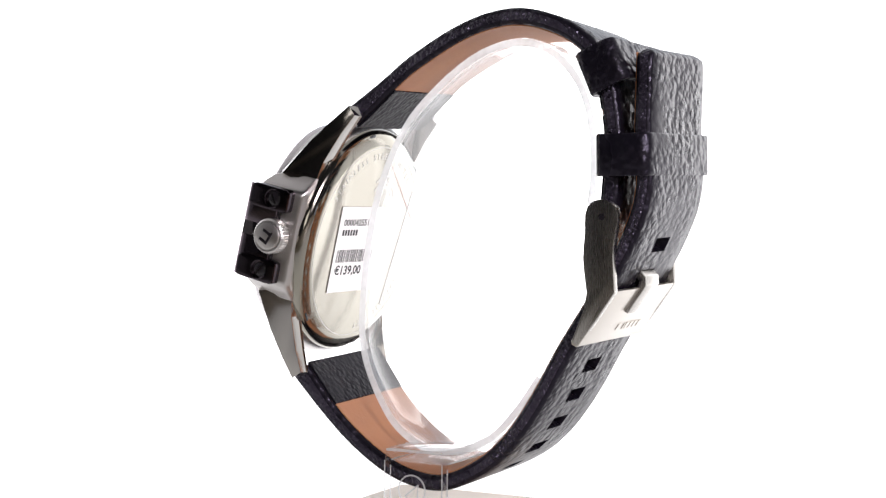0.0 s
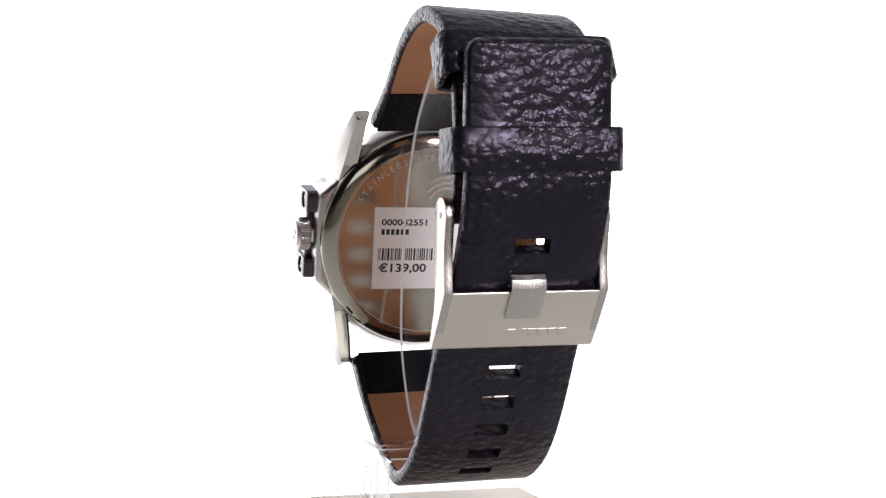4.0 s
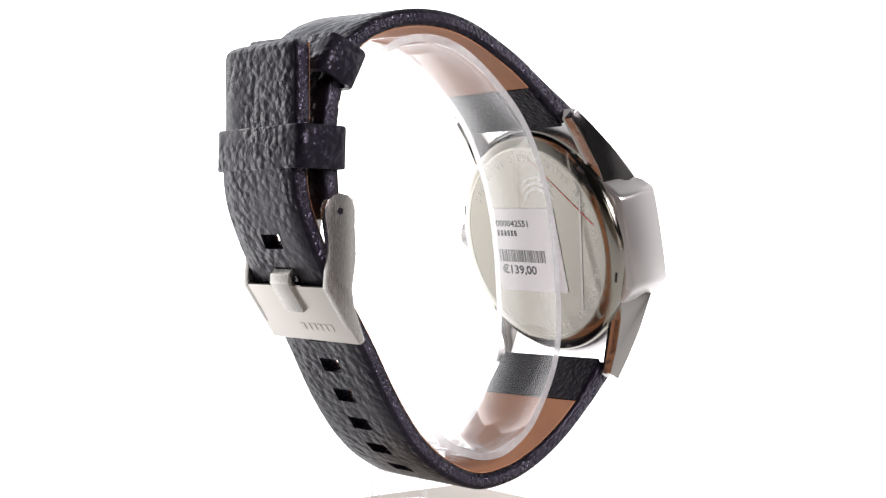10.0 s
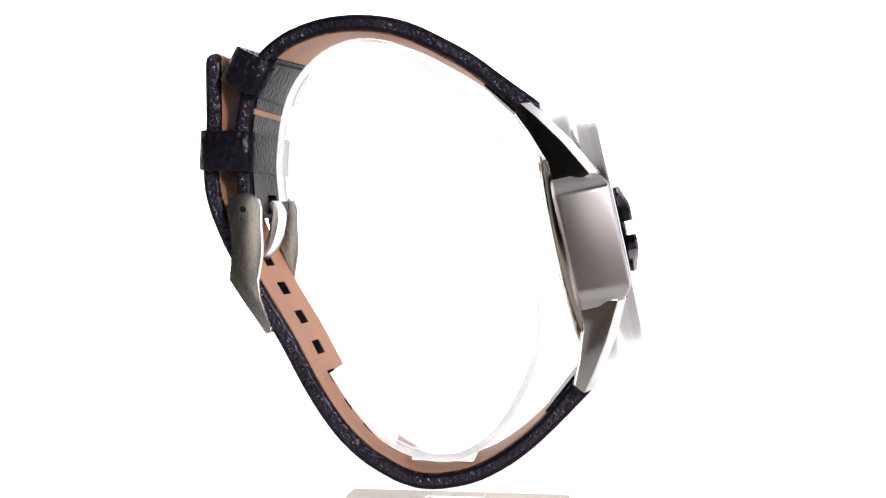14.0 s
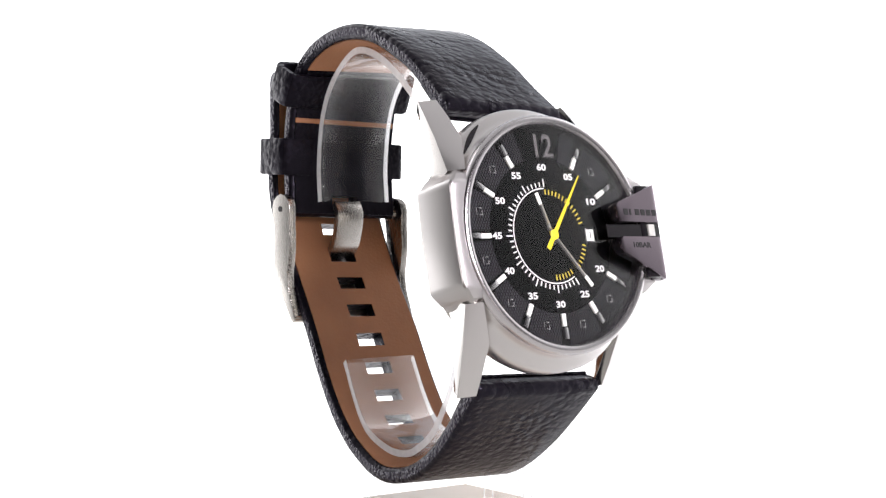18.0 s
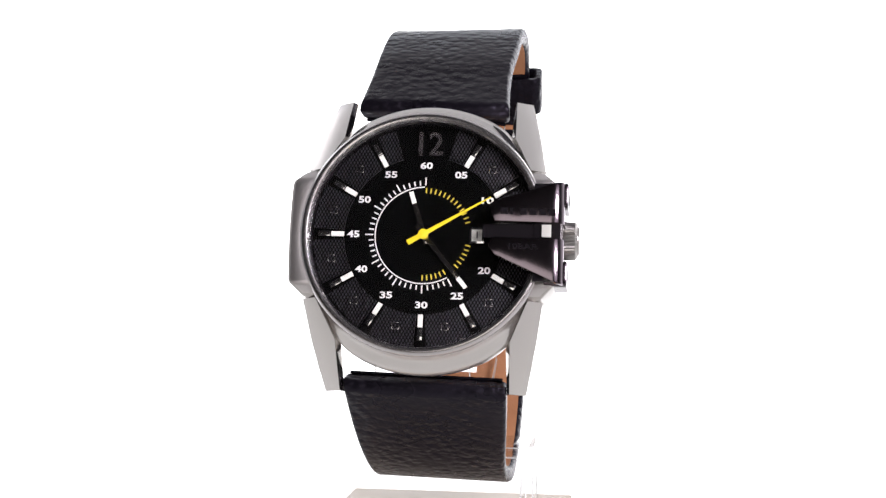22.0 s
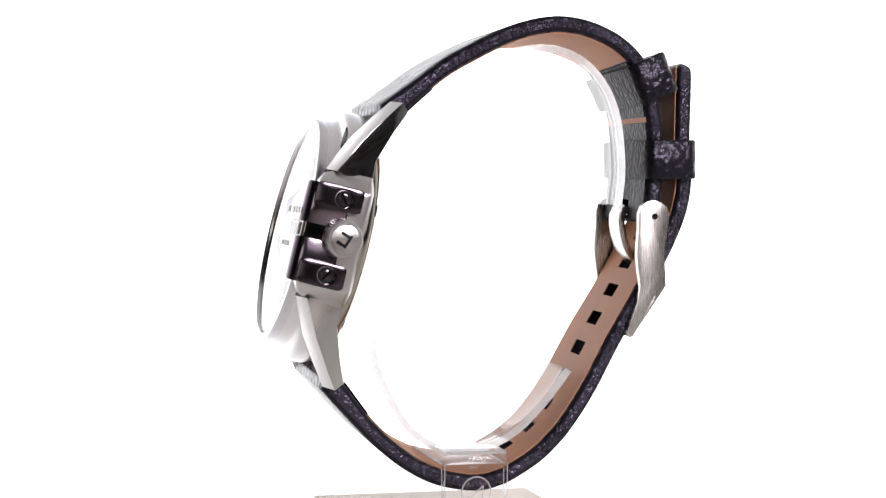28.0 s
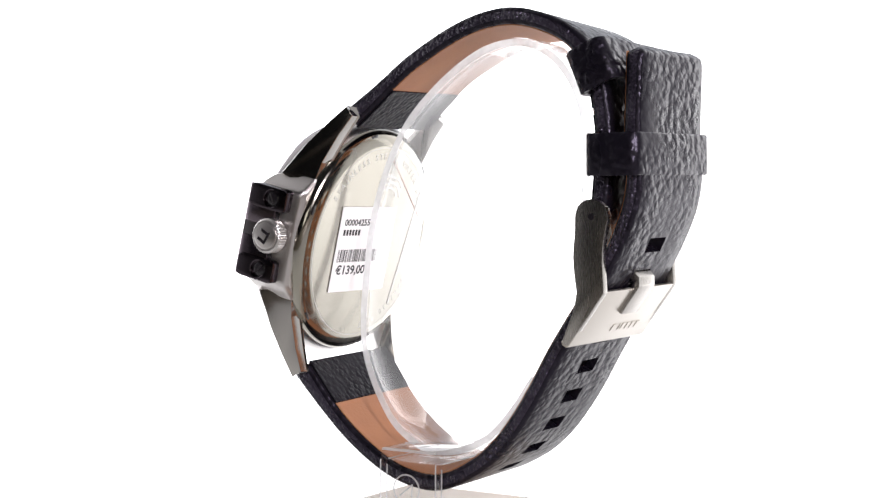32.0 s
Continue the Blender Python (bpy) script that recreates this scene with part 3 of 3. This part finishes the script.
def build_dial():
    dial = part("dial", lathe([(20.9, -0.8), (20.9, 0.0)], 120), DIAL_BLACK, watch, "black dial")
    spans = [(16, 27), (333, 343)] + [(h * 30 + 3.2, h * 30 + 26.8) for h in range(1, 11)]
    for a0, a1 in spans:
        part("dial_panel", sector(14.9, 20.7, a0, a1, -0.1, 0.22), DIAL_MESH, dial, "dark woven-textured dial panel", smooth=0)
    for h in (1, 2, 4, 5, 6, 7, 8, 9, 10, 11):
        m = clock(30 * h)
        mk = part("hour_marker", box(-0.45, 0.45, 14.9, 17.3, 0.0, 0.5, 0.08), LUME, dial, "white hour marker", m)
        part("marker_tip", box(-0.5, 0.5, 17.5, 19.7, 0.0, 0.6, 0.12), CHROME, mk, xf=m)
        if h < 11:
            mid = CASE @ Matrix.Translation((17.6 * math.sin(radians(30 * h + 15)), 17.6 * math.cos(radians(30 * h + 15)), 0))
            fig = [box(-0.75, -0.55, -0.7, 0.7, 0.2, 0.42, 0.04), box(-0.3, 0.7, -0.75, -0.55, 0.2, 0.42, 0.04), box(0.5, 0.7, -0.6, 0.1, 0.2, 0.42, 0.04), box(-0.3, 0.6, 0.5, 0.7, 0.2, 0.42, 0.04)]
            part("applied_bars", gather(fig), CHROME, dial, "small illegible applied figures", mid)
    for k in range(1, 13):
        if k != 3:
            a = radians(30 * k)
            r = 13.15
            part("numeral", writing("%02d" % (5 * k), 1.7, Matrix.Translation((r * math.sin(a), r * math.cos(a), 0.05)), 0.02, bold=0.05, width=2.3), PRINT_WHITE, dial, smooth=0)
    part("numeral_twelve", writing("12", 6.2, Matrix.Translation((0.3, 17.0, 0.35)), 0.3, squash=0.92, bold=0.11), TWELVE, dial, "large polished applied twelve", smooth=0)
    part("track_ring", sector(9.0, 9.22, 150, 359, 0.0, 0.03), PRINT_WHITE, dial, "thin white ring", smooth=0)
    for k in range(25, 61):
        long = 10.95 if k % 5 == 0 else 10.35
        part("tick", box(-0.13, 0.13, 9.45, long, 0.0, 0.03), PRINT_WHITE, dial, xf=clock(6 * k), smooth=0)
    for k in list(range(0, 13)) + list(range(17, 23)):
        part("tick", box(-0.12, 0.12, 7.95, 8.9, 0.0, 0.03), PRINT_YELLOW, dial, xf=clock(6 * k + 1), smooth=0)
    for k in range(25, 31):
        part("tick", box(-0.12, 0.12, 7.5, 8.5, 0.0, 0.03), PRINT_YELLOW, dial, xf=clock(6 * k), smooth=0)
    win = part("date_window", box(8.5, 11.2, -1.5, 1.5, 0.0, 0.3, 0.1), CHROME, dial, "framed white date window")
    part("date_card", box(8.9, 10.8, -1.1, 1.1, 0.28, 0.34), LUME, win, smooth=0)
    part("date_figure", writing("1", 1.9, Matrix.Translation((9.9, 0, 0.36)), 0.02), INK, win, smooth=0)
    # hands: 11:23
    hour = part("hour_hand", prism([(-0.55, -1.8), (0.55, -1.8), (0.42, 8.6), (-0.42, 8.6)], 0.35, 0.52, 0.05), POLISHED, watch, "polished hour hand with white tip", clock(342))
    part("lume_tip", box(-0.42, 0.42, 6.2, 8.5, 0.5, 0.57), LUME, hour, xf=clock(342), smooth=0)
    minute = part("minute_hand", prism([(-0.5, -2.2), (0.5, -2.2), (0.4, 12.9), (-0.4, 12.9)], 0.65, 0.82, 0.05), POLISHED, watch, "polished minute hand with white tip", clock(140.5))
    part("lume_tip", box(-0.4, 0.4, 10.4, 12.8, 0.8, 0.87), LUME, minute, xf=clock(140.5), smooth=0)
    sec = gather([prism([(-0.42, 0.0), (-0.1, 14.2), (0.1, 14.2), (0.42, 0.0)], 0.98, 1.1), prism([(-0.45, 0.0), (0.45, 0.0), (0.5, -3.3), (-0.5, -3.3)], 0.98, 1.1), lathe([(0.95, 0.95), (0.95, 1.22), (0.7, 1.3)], 24)])
    hand = part("seconds_hand", sec, YELLOW, watch, "yellow seconds hand", Matrix.Identity(4))
    part("pin", lathe([(0.35, 0.2), (0.35, 1.42)], 20), YELLOW, watch)
    return hand


# ---- strap
def warped(x, y, z):
    """The strap sits a little askew at the back."""
    s = smoothstep(-20, 45, y)
    mid = smoothstep(-15, 5, y) * (1 - smoothstep(25, 40, y))
    roll = 0.03 * (1 - smoothstep(-15, 25, y)) + 0.02 * s - 0.045 * smoothstep(5, 22, y) * (1 - smoothstep(38, 46, y)) * smoothstep(24, 32, z)
    return (x - 1.7 + 1.05 * s + 0.4 * mid, y - 0.058 * x * s, z - roll * x)


def half_width(y, z):
    return 13.45 + 1.95 * (1 - smoothstep(-32, -4, y)) + 0.4 * smoothstep(-15, 5, y) * (1 - smoothstep(25, 40, y))


def band(curve, s0, s1, depth0, depth1, edge, holes=(), trim=0.0, step=1.1, tip=False):
    """A strip of leather along a curve, from depth0 to depth1 under its outer face, with slots cut through."""
    stops = {round(s0 + (s1 - s0) * i / int((s1 - s0) / step), 3) for i in range(int((s1 - s0) / step) + 1)}
    stops |= {s1 - 0.15, s1 - 0.5, s1 - 1.6} if not trim else set()
    stops = {q for q in stops if s0 + 0.05 < q < s1 - 0.05}
    for h0, h1 in holes:
        stops = {q for q in stops if not (h0 - 0.35 < q < h1 + 0.35)} | {h0, h1}
    stops = sorted(stops | {s0, s1})
    cut = [any(abs(h0 - a) < 1e-6 for h0, h1 in holes) for a in stops]
    bm = bmesh.new()
    tops, lows = [], []
    for q in stops:
        here, way = along(curve, q)
        inward = Vector((-way.y, way.x))
        if inward.dot(Vector((8, -4)) - here) < 0:
            inward = -inward
        grow = 1.0 + 0.28 * (1 - smoothstep(0, 14, q))
        ends = min(smoothstep(0, 1.2, q - s0 + 0.25), smoothstep(0, 1.2, s1 - q + 0.25)) if not trim else 1.0
        w = half_width(*here) - trim
        if not trim:
            d = 3.0 - min(3.0, s1 - q)
            w -= 3.0 - math.sqrt(9.0 - d * d) if tip else 0
        cols = [-w, -w + 0.25, -w + 0.75, -w * 0.6, -3.3, 3.3, w * 0.6, w - 0.75, w - 0.25, w]
        ins = [edge, 0.3 * edge, 0, 0, 0, 0, 0, 0, 0.3 * edge, edge]
        mid = 0.5 * (depth0 + depth1)
        t, b = [], []
        for x, e in zip(cols, ins):
            d0 = mid + (depth0 * grow + e - mid) * ends
            d1 = mid + (depth1 * grow - e - mid) * ends
            for d, keep in ((d0, t), (d1, b)):
                pnt = here + inward * d
                keep.append(bm.verts.new(warped(x, pnt.x, pnt.y)))
        tops.append(t)
        lows.append(b)
    n = len(cols)
    rims = []
    for i in range(len(stops) - 1):
        for j in range(n - 1):
            if cut[i] and j == 4:
                continue
            bm.faces.new((tops[i][j], tops[i][j + 1], tops[i + 1][j + 1], tops[i + 1][j]))
            bm.faces.new((lows[i][j], lows[i + 1][j], lows[i + 1][j + 1], lows[i][j + 1]))
        for j in (0, n - 1):
            rims.append(bm.faces.new((tops[i][j], tops[i + 1][j], lows[i + 1][j], lows[i][j])))
        if cut[i]:
            for j in (4, 5):
                bm.faces.new((tops[i][j], tops[i + 1][j], lows[i + 1][j], lows[i][j]))
            for k in (i, i + 1):
                bm.faces.new((tops[k][4], tops[k][5], lows[k][5], lows[k][4]))
    for i in (0, len(stops) - 1):
        for j in range(n - 1):
            bm.faces.new((tops[i][j], tops[i][j + 1], lows[i][j + 1], lows[i][j]))
    for f in rims if edge else ():
        f.material_index = 1
    return bm


UPPER = spline([(-19.0, 24.7), (-10.9, 30.5), (-5.3, 34.6), (0.2, 37.7), (5.9, 40.5), (11.4, 42.3), (17.1, 43.1), (22.1, 42.9), (27.2, 41.7), (32.5, 39.3), (36.9, 35.5), (39.7, 29.9), (41.0, 24.0), (41.6, 19.0), (41.4, 12.0), (41.0, 6.5), (40.6, 2.4)])
LOWER = spline([(-30.2, -28.8), (-22.9, -36.7), (-17.5, -42.0), (-11.9, -46.2), (-6.3, -49.0), (-0.7, -50.3), (3.5, -50.5), (7.0, -49.8), (10.4, -48.4), (16.0, -45.0), (21.4, -39.8), (26.9, -31.9), (32.4, -22.0), (38.6, -12.0), (43.4, -3.5), (45.2, 0.4), (46.8, 4.6), (47.7, 8.9), (47.9, 13.5), (47.4, 20.0), (47.5, 28.0), (47.6, 35.3)])


def at_height(curve, z):
    fine, at = curve
    for (p, s) in zip(fine, at):
        if p.x > 20 and p.y >= z:
            return s


def loop(name, centre, way, deep, long, half, label):
    """A leather keeper: a flat loop round the strap."""
    d = Vector((way[0], way[1])).normalized()
    out = Vector((-d.y, d.x))
    if out.x < 0:
        out = -out
    thick = 1.35
    ring = []
    for hw, hd, r in ((half, deep / 2, 2.2), (half - thick, deep / 2 - thick, 1.2)):
        pts = []
        for cx, cy, a0 in ((hw - r, hd - r, 0), (-hw + r, hd - r, 90), (-hw + r, -hd + r, 180), (hw - r, -hd + r, 270)):
            for i in range(6):
                a = radians(a0 + 18 * i)
                pts.append((cx + r * math.cos(a), cy + r * math.sin(a)))
        ring.append(pts)
    bm = bmesh.new()
    grid = []
    # section across the thickness, rounded at the rims
    for f, e in ((0, -0.5), (0, 0.5), (0.15, 0.54), (0.85, 0.54), (1, 0.5), (1, -0.5), (0.85, -0.54), (0.15, -0.54)):
        row = []
        for (x0, y0), (x1, y1) in zip(*ring):
            x, y = x0 + (x1 - x0) * f, y0 + (y1 - y0) * f
            q = Vector(centre) + out * y + d * (e * long)
            row.append(bm.verts.new(warped(x, q.x, q.y)))
        grid.append(row)
    n = len(grid[0])
    for p, q in zip(grid, grid[1:] + grid[:1]):
        for i in range(n):
            j = (i + 1) % n
            bm.faces.new((p[i], p[j], q[j], q[i]))
    band_loop = part(name, bm, LEATHER, watch, label, LIFT, 50)
    band_loop.data.materials.append(LEATHER_INNER)
    away = Vector((0, out.x, out.y))
    mid = Vector((0, centre[0] * 0.001, (centre[1] + 63.0) * 0.001))
    for f in band_loop.data.polygons:
        if f.normal.dot(away) < -0.5 and (f.center - mid).dot(away) < 0:
            f.material_index = 1


def build_strap():
    end = UPPER[1][-1]
    window = [(end - 4.6, end - 1.3)]
    up = part("strap_upper", band(UPPER, 0.0, end, 0.0, 3.2, 0.85, window), LEATHER, watch, "black grained leather strap half with the buckle", LIFT, 60)
    up.data.materials.append(LEATHER_EDGE)
    part("lining", band(UPPER, 11.8, end - 36.2, 3.22, 3.42, 0.0, (), 0.9), LINING, up, "tan leather lining", LIFT)
    part("end_patch", band(UPPER, 0.8, 11.7, 3.22, 3.6, 0.0, (), 0.9), LEATHER_INNER, up, "black patch inside the strap end", LIFT)
    part("end_patch", band(UPPER, end - 36.0, end - 22.4, 3.22, 3.6, 0.0, (), 0.9), LEATHER_INNER, up, "black patch inside the buckle end", LIFT)
    part("lining", band(UPPER, end - 22.3, end - 21.3, 3.22, 3.42, 0.0, (), 0.9, 0.5), LINING, up, "tan strip of lining between two patches", LIFT)
    part("end_patch", band(UPPER, end - 21.2, end - 0.6, 3.22, 3.6, 0.0, window, 0.9), LEATHER_INNER, up, "black patch inside the buckle end", LIFT)
    s0 = at_height(LOWER, -25.6)
    holes = [(s0 + 6.9 * k - 1.5, s0 + 6.9 * k + 1.5) for k in range(-4, 5)]
    low = part("strap_lower", band(LOWER, 0.0, LOWER[1][-1], 0.0, 3.2, 0.85, holes, tip=True), LEATHER, watch, "black grained leather strap tail with square holes", LIFT, 60)
    low.data.materials.append(LEATHER_EDGE)
    part("lining", band(LOWER, 11.3, LOWER[1][-1] - 0.9, 3.22, 3.42, 0.0, holes, 0.9, tip=False), LINING, low, "tan leather lining", LIFT)
    part("end_patch", band(LOWER, 0.8, 11.2, 3.22, 3.6, 0.0, (), 0.9), LEATHER_INNER, low, "black patch inside the strap end", LIFT)
    loop("keeper", (38.5, 31.5), (0.42, -0.9), 8.6, 7.3, 16.3, "black leather keeper loop, free and tilted")
    loop("keeper", (42.7, 15.6), (0.02, -1.0), 11.0, 7.3, 15.9, "black leather keeper loop round both strap layers")


def across(outline, x0, x1, round_by, mat, name, parent, label="", segments=3):
    """A bar with an outline in the side plane, from x0 to x1 across the strap."""
    bm = prism(outline, x0, x1, round_by, segments, "vwu")
    for v in bm.verts:
        v.co = warped(*v.co)
    return part(name, bm, mat, parent, label, LIFT)


def build_buckle():
    frame_plate = [(41.7, -9.8), (40.8, -9.5), (33.1, -19.2), (33.2, -19.9), (34.1, -20.4), (34.6, -20.1)]
    buckle = across(frame_plate, -15.4, 15.4, 0.3, BUCKLE_STEEL, "buckle", watch, "satin steel buckle with a broad plate")
    side = spline([(39.0, 7.4), (41.4, 6.4), (42.3, 4.2), (41.8, 1.2), (41.3, -3.0), (41.7, -9.9)])
    left = [tuple(along(side, side[1][-1] * i / 12)[0]) for i in range(13)]
    back = spline([(36.1, -10.0), (35.3, -4.0), (35.6, 1.6), (35.6, 4.6), (36.6, 6.7), (39.0, 7.4)])
    right = [tuple(along(back, back[1][-1] * i / 12)[0]) for i in range(12)]
    outline = left + [(38.2, -15.0), (34.5, -20.1), (33.5, -19.8), (33.3, -19.0), (35.6, -13.2)] + right
    for s in (-1, 1):
        across(outline, s * 15.42, s * 13.75, 0.22, ARM_STEEL, "buckle_arm", buckle, "satin steel buckle arm", 2)
        bm = bmesh.new()
        bmesh.ops.create_cone(bm, cap_ends=True, segments=20, radius1=0.62, radius2=0.62, depth=0.2)
        x, y, z = warped(s * 15.45, 39.0, 4.1)
        part("pin_end", bm, BLACK_GLOSS, buckle, "dark end of the hinge pin", LIFT @ Matrix.Translation((x, y, z)) @ Matrix.Rotation(math.pi / 2, 4, "Y"))
    rod = [(39.0 + 1.0 * math.cos(radians(30 * i)), 3.9 + 1.0 * math.sin(radians(30 * i))) for i in range(12)]
    across(rod, -13.8, 13.8, 0, POLISHED, "hinge_bar", buckle, "steel hinge bar")
    mid = spline([(37.2, 5.7), (36.0, 4.0), (36.2, 0.5), (37.6, -3.6), (40.2, -6.2), (42.0, -7.9), (42.0, -9.2), (39.9, -12.2), (38.5, -14.4)])
    n = 22
    a, b = [], []
    for i in range(n + 1):
        here, way = along(mid, mid[1][-1] * i / n)
        nrm = Vector((-way.y, way.x))
        a.append(tuple(here + nrm * 0.75))
        b.append(tuple(here - nrm * 0.75))
    across(a + b[::-1], -3.3, 3.3, 0.3, ARM_STEEL, "tongue", buckle, "broad polished steel tongue", 2)
    way = Vector((34.6 - 41.7, -20.1 + 9.8)).normalized()
    out = Vector((-way.y, way.x))
    for i in range(6):
        x = -9.4 + 1.95 * i
        c = Vector((41.7, -9.8)) + way * 9.4 + out * 0.0
        q = [c - way * 0.75 - out * 0.06, c + way * 0.75 - out * 0.06, c + way * 0.75 + out * 0.09, c - way * 0.75 + out * 0.09]
        across([tuple(k) for k in q], x, x + (0.5 if i == 4 else 1.4), 0, BUCKLE_STEEL, "raised_bar", buckle)


def build_label():
    m = CASE @ BACKFACE
    tag = part("price_label", prism([(-12.9, 7.6), (7.4, 7.6), (8.2, -10.5), (-12.4, -10.6)], 10.28, 10.36), PAPER, watch, "white paper price label stuck on the case back", m, 0)
    part("printed_number", writing("000042551", 1.9, Matrix.Translation((-11.2, 4.2, 10.37)), 0.01, "LEFT", bold=0.05, width=10.2), INK, tag, xf=m, smooth=0)
    part("printed_bars", gather([box(-11.1 + 1.08 * i, -10.35 + 1.08 * i, 1.5, 2.75, 10.36, 10.38) for i in range(6)]), INK, tag, "illegible printed code", m, 0)
    random.seed(4)
    x, bars = -11.5, []
    while x < 2.7:
        wide = random.choice((0.16, 0.16, 0.3, 0.42))
        bars.append(box(x, x + wide, -4.2, -1.5, 10.36, 10.38))
        x += wide + random.choice((0.16, 0.2, 0.32))
    part("barcode", gather(bars), INK, tag, "printed barcode", m, 0)
    part("printed_price", writing("\u20ac139,00", 2.6, Matrix.Translation((-11.2, -6.0, 10.37)), 0.01, "LEFT", bold=0.06, width=10.8), INK, tag, xf=m, smooth=0)


# ------------------------------------------------------------------ the clear stand
stand = tagged(new("display_stand"), "clear acrylic watch stand with an open ring and square base", "display stand")


def build_stand():
    ring = spline([(34.0, 6.0), (34.6, 14.0), (33.4, 24.0), (30.2, 31.2), (24.6, 36.4), (17.2, 38.4), (8.4, 36.5), (-1.0, 30.2), (-9.4, 21.0), (-15.4, 7.2), (-18.2, -9.0), (-18.3, -24.6), (-12.3, -37.8), (-5.4, -43.6), (0.5, -45.0), (6.5, -44.0), (12.6, -41.0), (18.5, -35.0), (23.5, -28.2)])

    def askew(x, y):
        """The ring stands a little twisted against the case."""
        return x - (2.1 if x > 0 else 2.6) * (1 - smoothstep(10, 27, y))

    bm = bmesh.new()
    n = 320
    rows = []
    for i in range(n + 1):
        here, way = along(ring, ring[1][-1] * i / n)
        inn = Vector((-way.y, way.x))
        if inn.dot(Vector((8, -4)) - here) < 0:
            inn = -inn
        rows.append([bm.verts.new((askew(x, (here + inn * d).x), (here + inn * d).x, (here + inn * d).y)) for x, d in ((-10.2, 0.25), (-9.9, 0), (7.3, 0), (7.6, 0.25), (7.6, 1.55), (7.3, 1.8), (-9.9, 1.8), (-10.2, 1.55))])
    for p, q in zip(rows, rows[1:]):
        for i in range(8):
            j = (i + 1) % 8
            bm.faces.new((p[i], p[j], q[j], q[i]))
    bm.faces.new(rows[0])
    bm.faces.new(rows[-1])
    acrylic_ring = part("ring", bm, ACRYLIC, stand, "bent clear acrylic ring", LIFT, 40)
    for x0, x1 in ((-10.32, -10.22), (7.62, 7.72)):
        bm = bmesh.new()
        rows = []
        for i in range(n // 2 + 1):
            here, way = along(ring, ring[1][-1] * i / (n // 2))
            inn = Vector((-way.y, way.x))
            if inn.dot(Vector((8, -4)) - here) < 0:
                inn = -inn
            rows.append([bm.verts.new((askew(x, (here + inn * d).x), (here + inn * d).x, (here + inn * d).y)) for x, d in ((x0, 0.2), (x1, 0.2), (x1, 1.6), (x0, 1.6))])
        for p, q in zip(rows, rows[1:]):
            for i in range(4):
                j = (i + 1) % 4
                bm.faces.new((p[i], p[j], q[j], q[i]))
        bm.faces.new(rows[0])
        bm.faces.new(rows[-1])
        part("cut_edge", bm, CUT_EDGE, acrylic_ring, "cut edge made milky for the light it pipes", LIFT, 40)
    # a bent foot: shelf under the ring, rounded corner, leg down to the base
    prof = [(-9.9, -45.2), (14.2, -45.2), (14.7, -45.7), (14.7, -57.2), (17.7, -57.2), (17.7, -44.4), (17.2, -42.9), (15.8, -42.2), (9.0, -42.2), (-9.9, -44.6)]
    bm = bmesh.new()
    a = [bm.verts.new((x, -5.7, z)) for x, z in prof]
    b = [bm.verts.new((x, 6.8, z)) for x, z in prof]
    bm.faces.new(a)
    bm.faces.new(b)
    for i in range(len(prof)):
        j = (i + 1) % len(prof)
        bm.faces.new((a[i], a[j], b[j], b[i]))
    bmesh.ops.recalc_face_normals(bm, faces=bm.faces)
    foot = part("foot", soften(bm, 0.3, 2, 30), ACRYLIC, stand, "bent clear acrylic foot", LIFT)
    mk = LIFT @ Matrix.Translation((17.72, 0.5, -50.0)) @ Matrix.Rotation(math.pi / 2, 4, "Z") @ Matrix.Rotation(math.pi / 2, 4, "X")
    part("etched_ring", lathe([(2.75, -0.02), (3.05, -0.02), (3.05, 0.06), (2.75, 0.06)], 40, None, True), CUT_EDGE, foot, "etched round mark", mk)
    part("etched_bar", gather([prism([(-1.6, -1.2), (1.3, 1.2), (1.5, 1.0), (-1.4, -1.4)], -0.02, 0.06), prism([(1.3, 1.2), (1.5, 1.2), (1.3, -1.4), (1.1, -1.4)], -0.02, 0.06)]), CUT_EDGE, foot, xf=mk, smooth=0)
    for y0, y1 in ((-5.82, -5.74), (6.84, 6.92)):
        for x0, x1, z0, z1 in ((14.85, 15.15, -57.1, -45.9), (17.2, 17.5, -57.1, -44.6), (-9.5, 14.5, -45.0, -44.75)):
            part("foot_edge", box(x0, x1, y0, y1, z0, z1), CUT_EDGE, foot, "cut edge made milky for the light it pipes", LIFT, 0)
    # The bright band on the bend is put in as a milky bar.
    part("foot_bend", box(16.4, 17.4, -5.5, 6.6, -42.75, -42.3, 0.15), CUT_EDGE, foot, "milky line put in for the bright band along the bend", LIFT, 0)
    base = part("base", box(-24, 24, -24, 24, -62.6, -57.3, 0.5), PAD, stand, "square cream base plate", LIFT)
    part("underside", box(-23.4, 23.4, -23.4, 23.4, -63.0, -62.6), PAD, base, "cream backing under the base", LIFT)


build_case()
for su in (-1, 1):
    for sv in (-1, 1):
        lug(su, sv)
build_guard()
hand = build_dial()
build_strap()
build_buckle()
build_label()
build_stand()


# ------------------------------------------------------------------ what moves
def motions():
    times = [0, 0.1, 0.3, 0.6] + [i for i in range(1, 32)] + [31.4, 31.7, 31.9, 32]
    turn = [(t, pose(0, 0, 0, 0, 0, SPIN0 + SPIN * t)) for t in times]
    walk(watch, turn)
    walk(stand, turn)
    flat = K @ CASE @ K.inverted()

    def tick(second):
        return flat @ pose(0, 0, 0, 0, 0, -6 * second)

    rows = [(0, tick(-12))]
    for k in range(32):
        rows += [(k + 0.90, tick(k - 12)), (k + 0.97, tick(k - 11))]
    rows.append((32, tick(20)))
    walk(hand, rows)


motions()
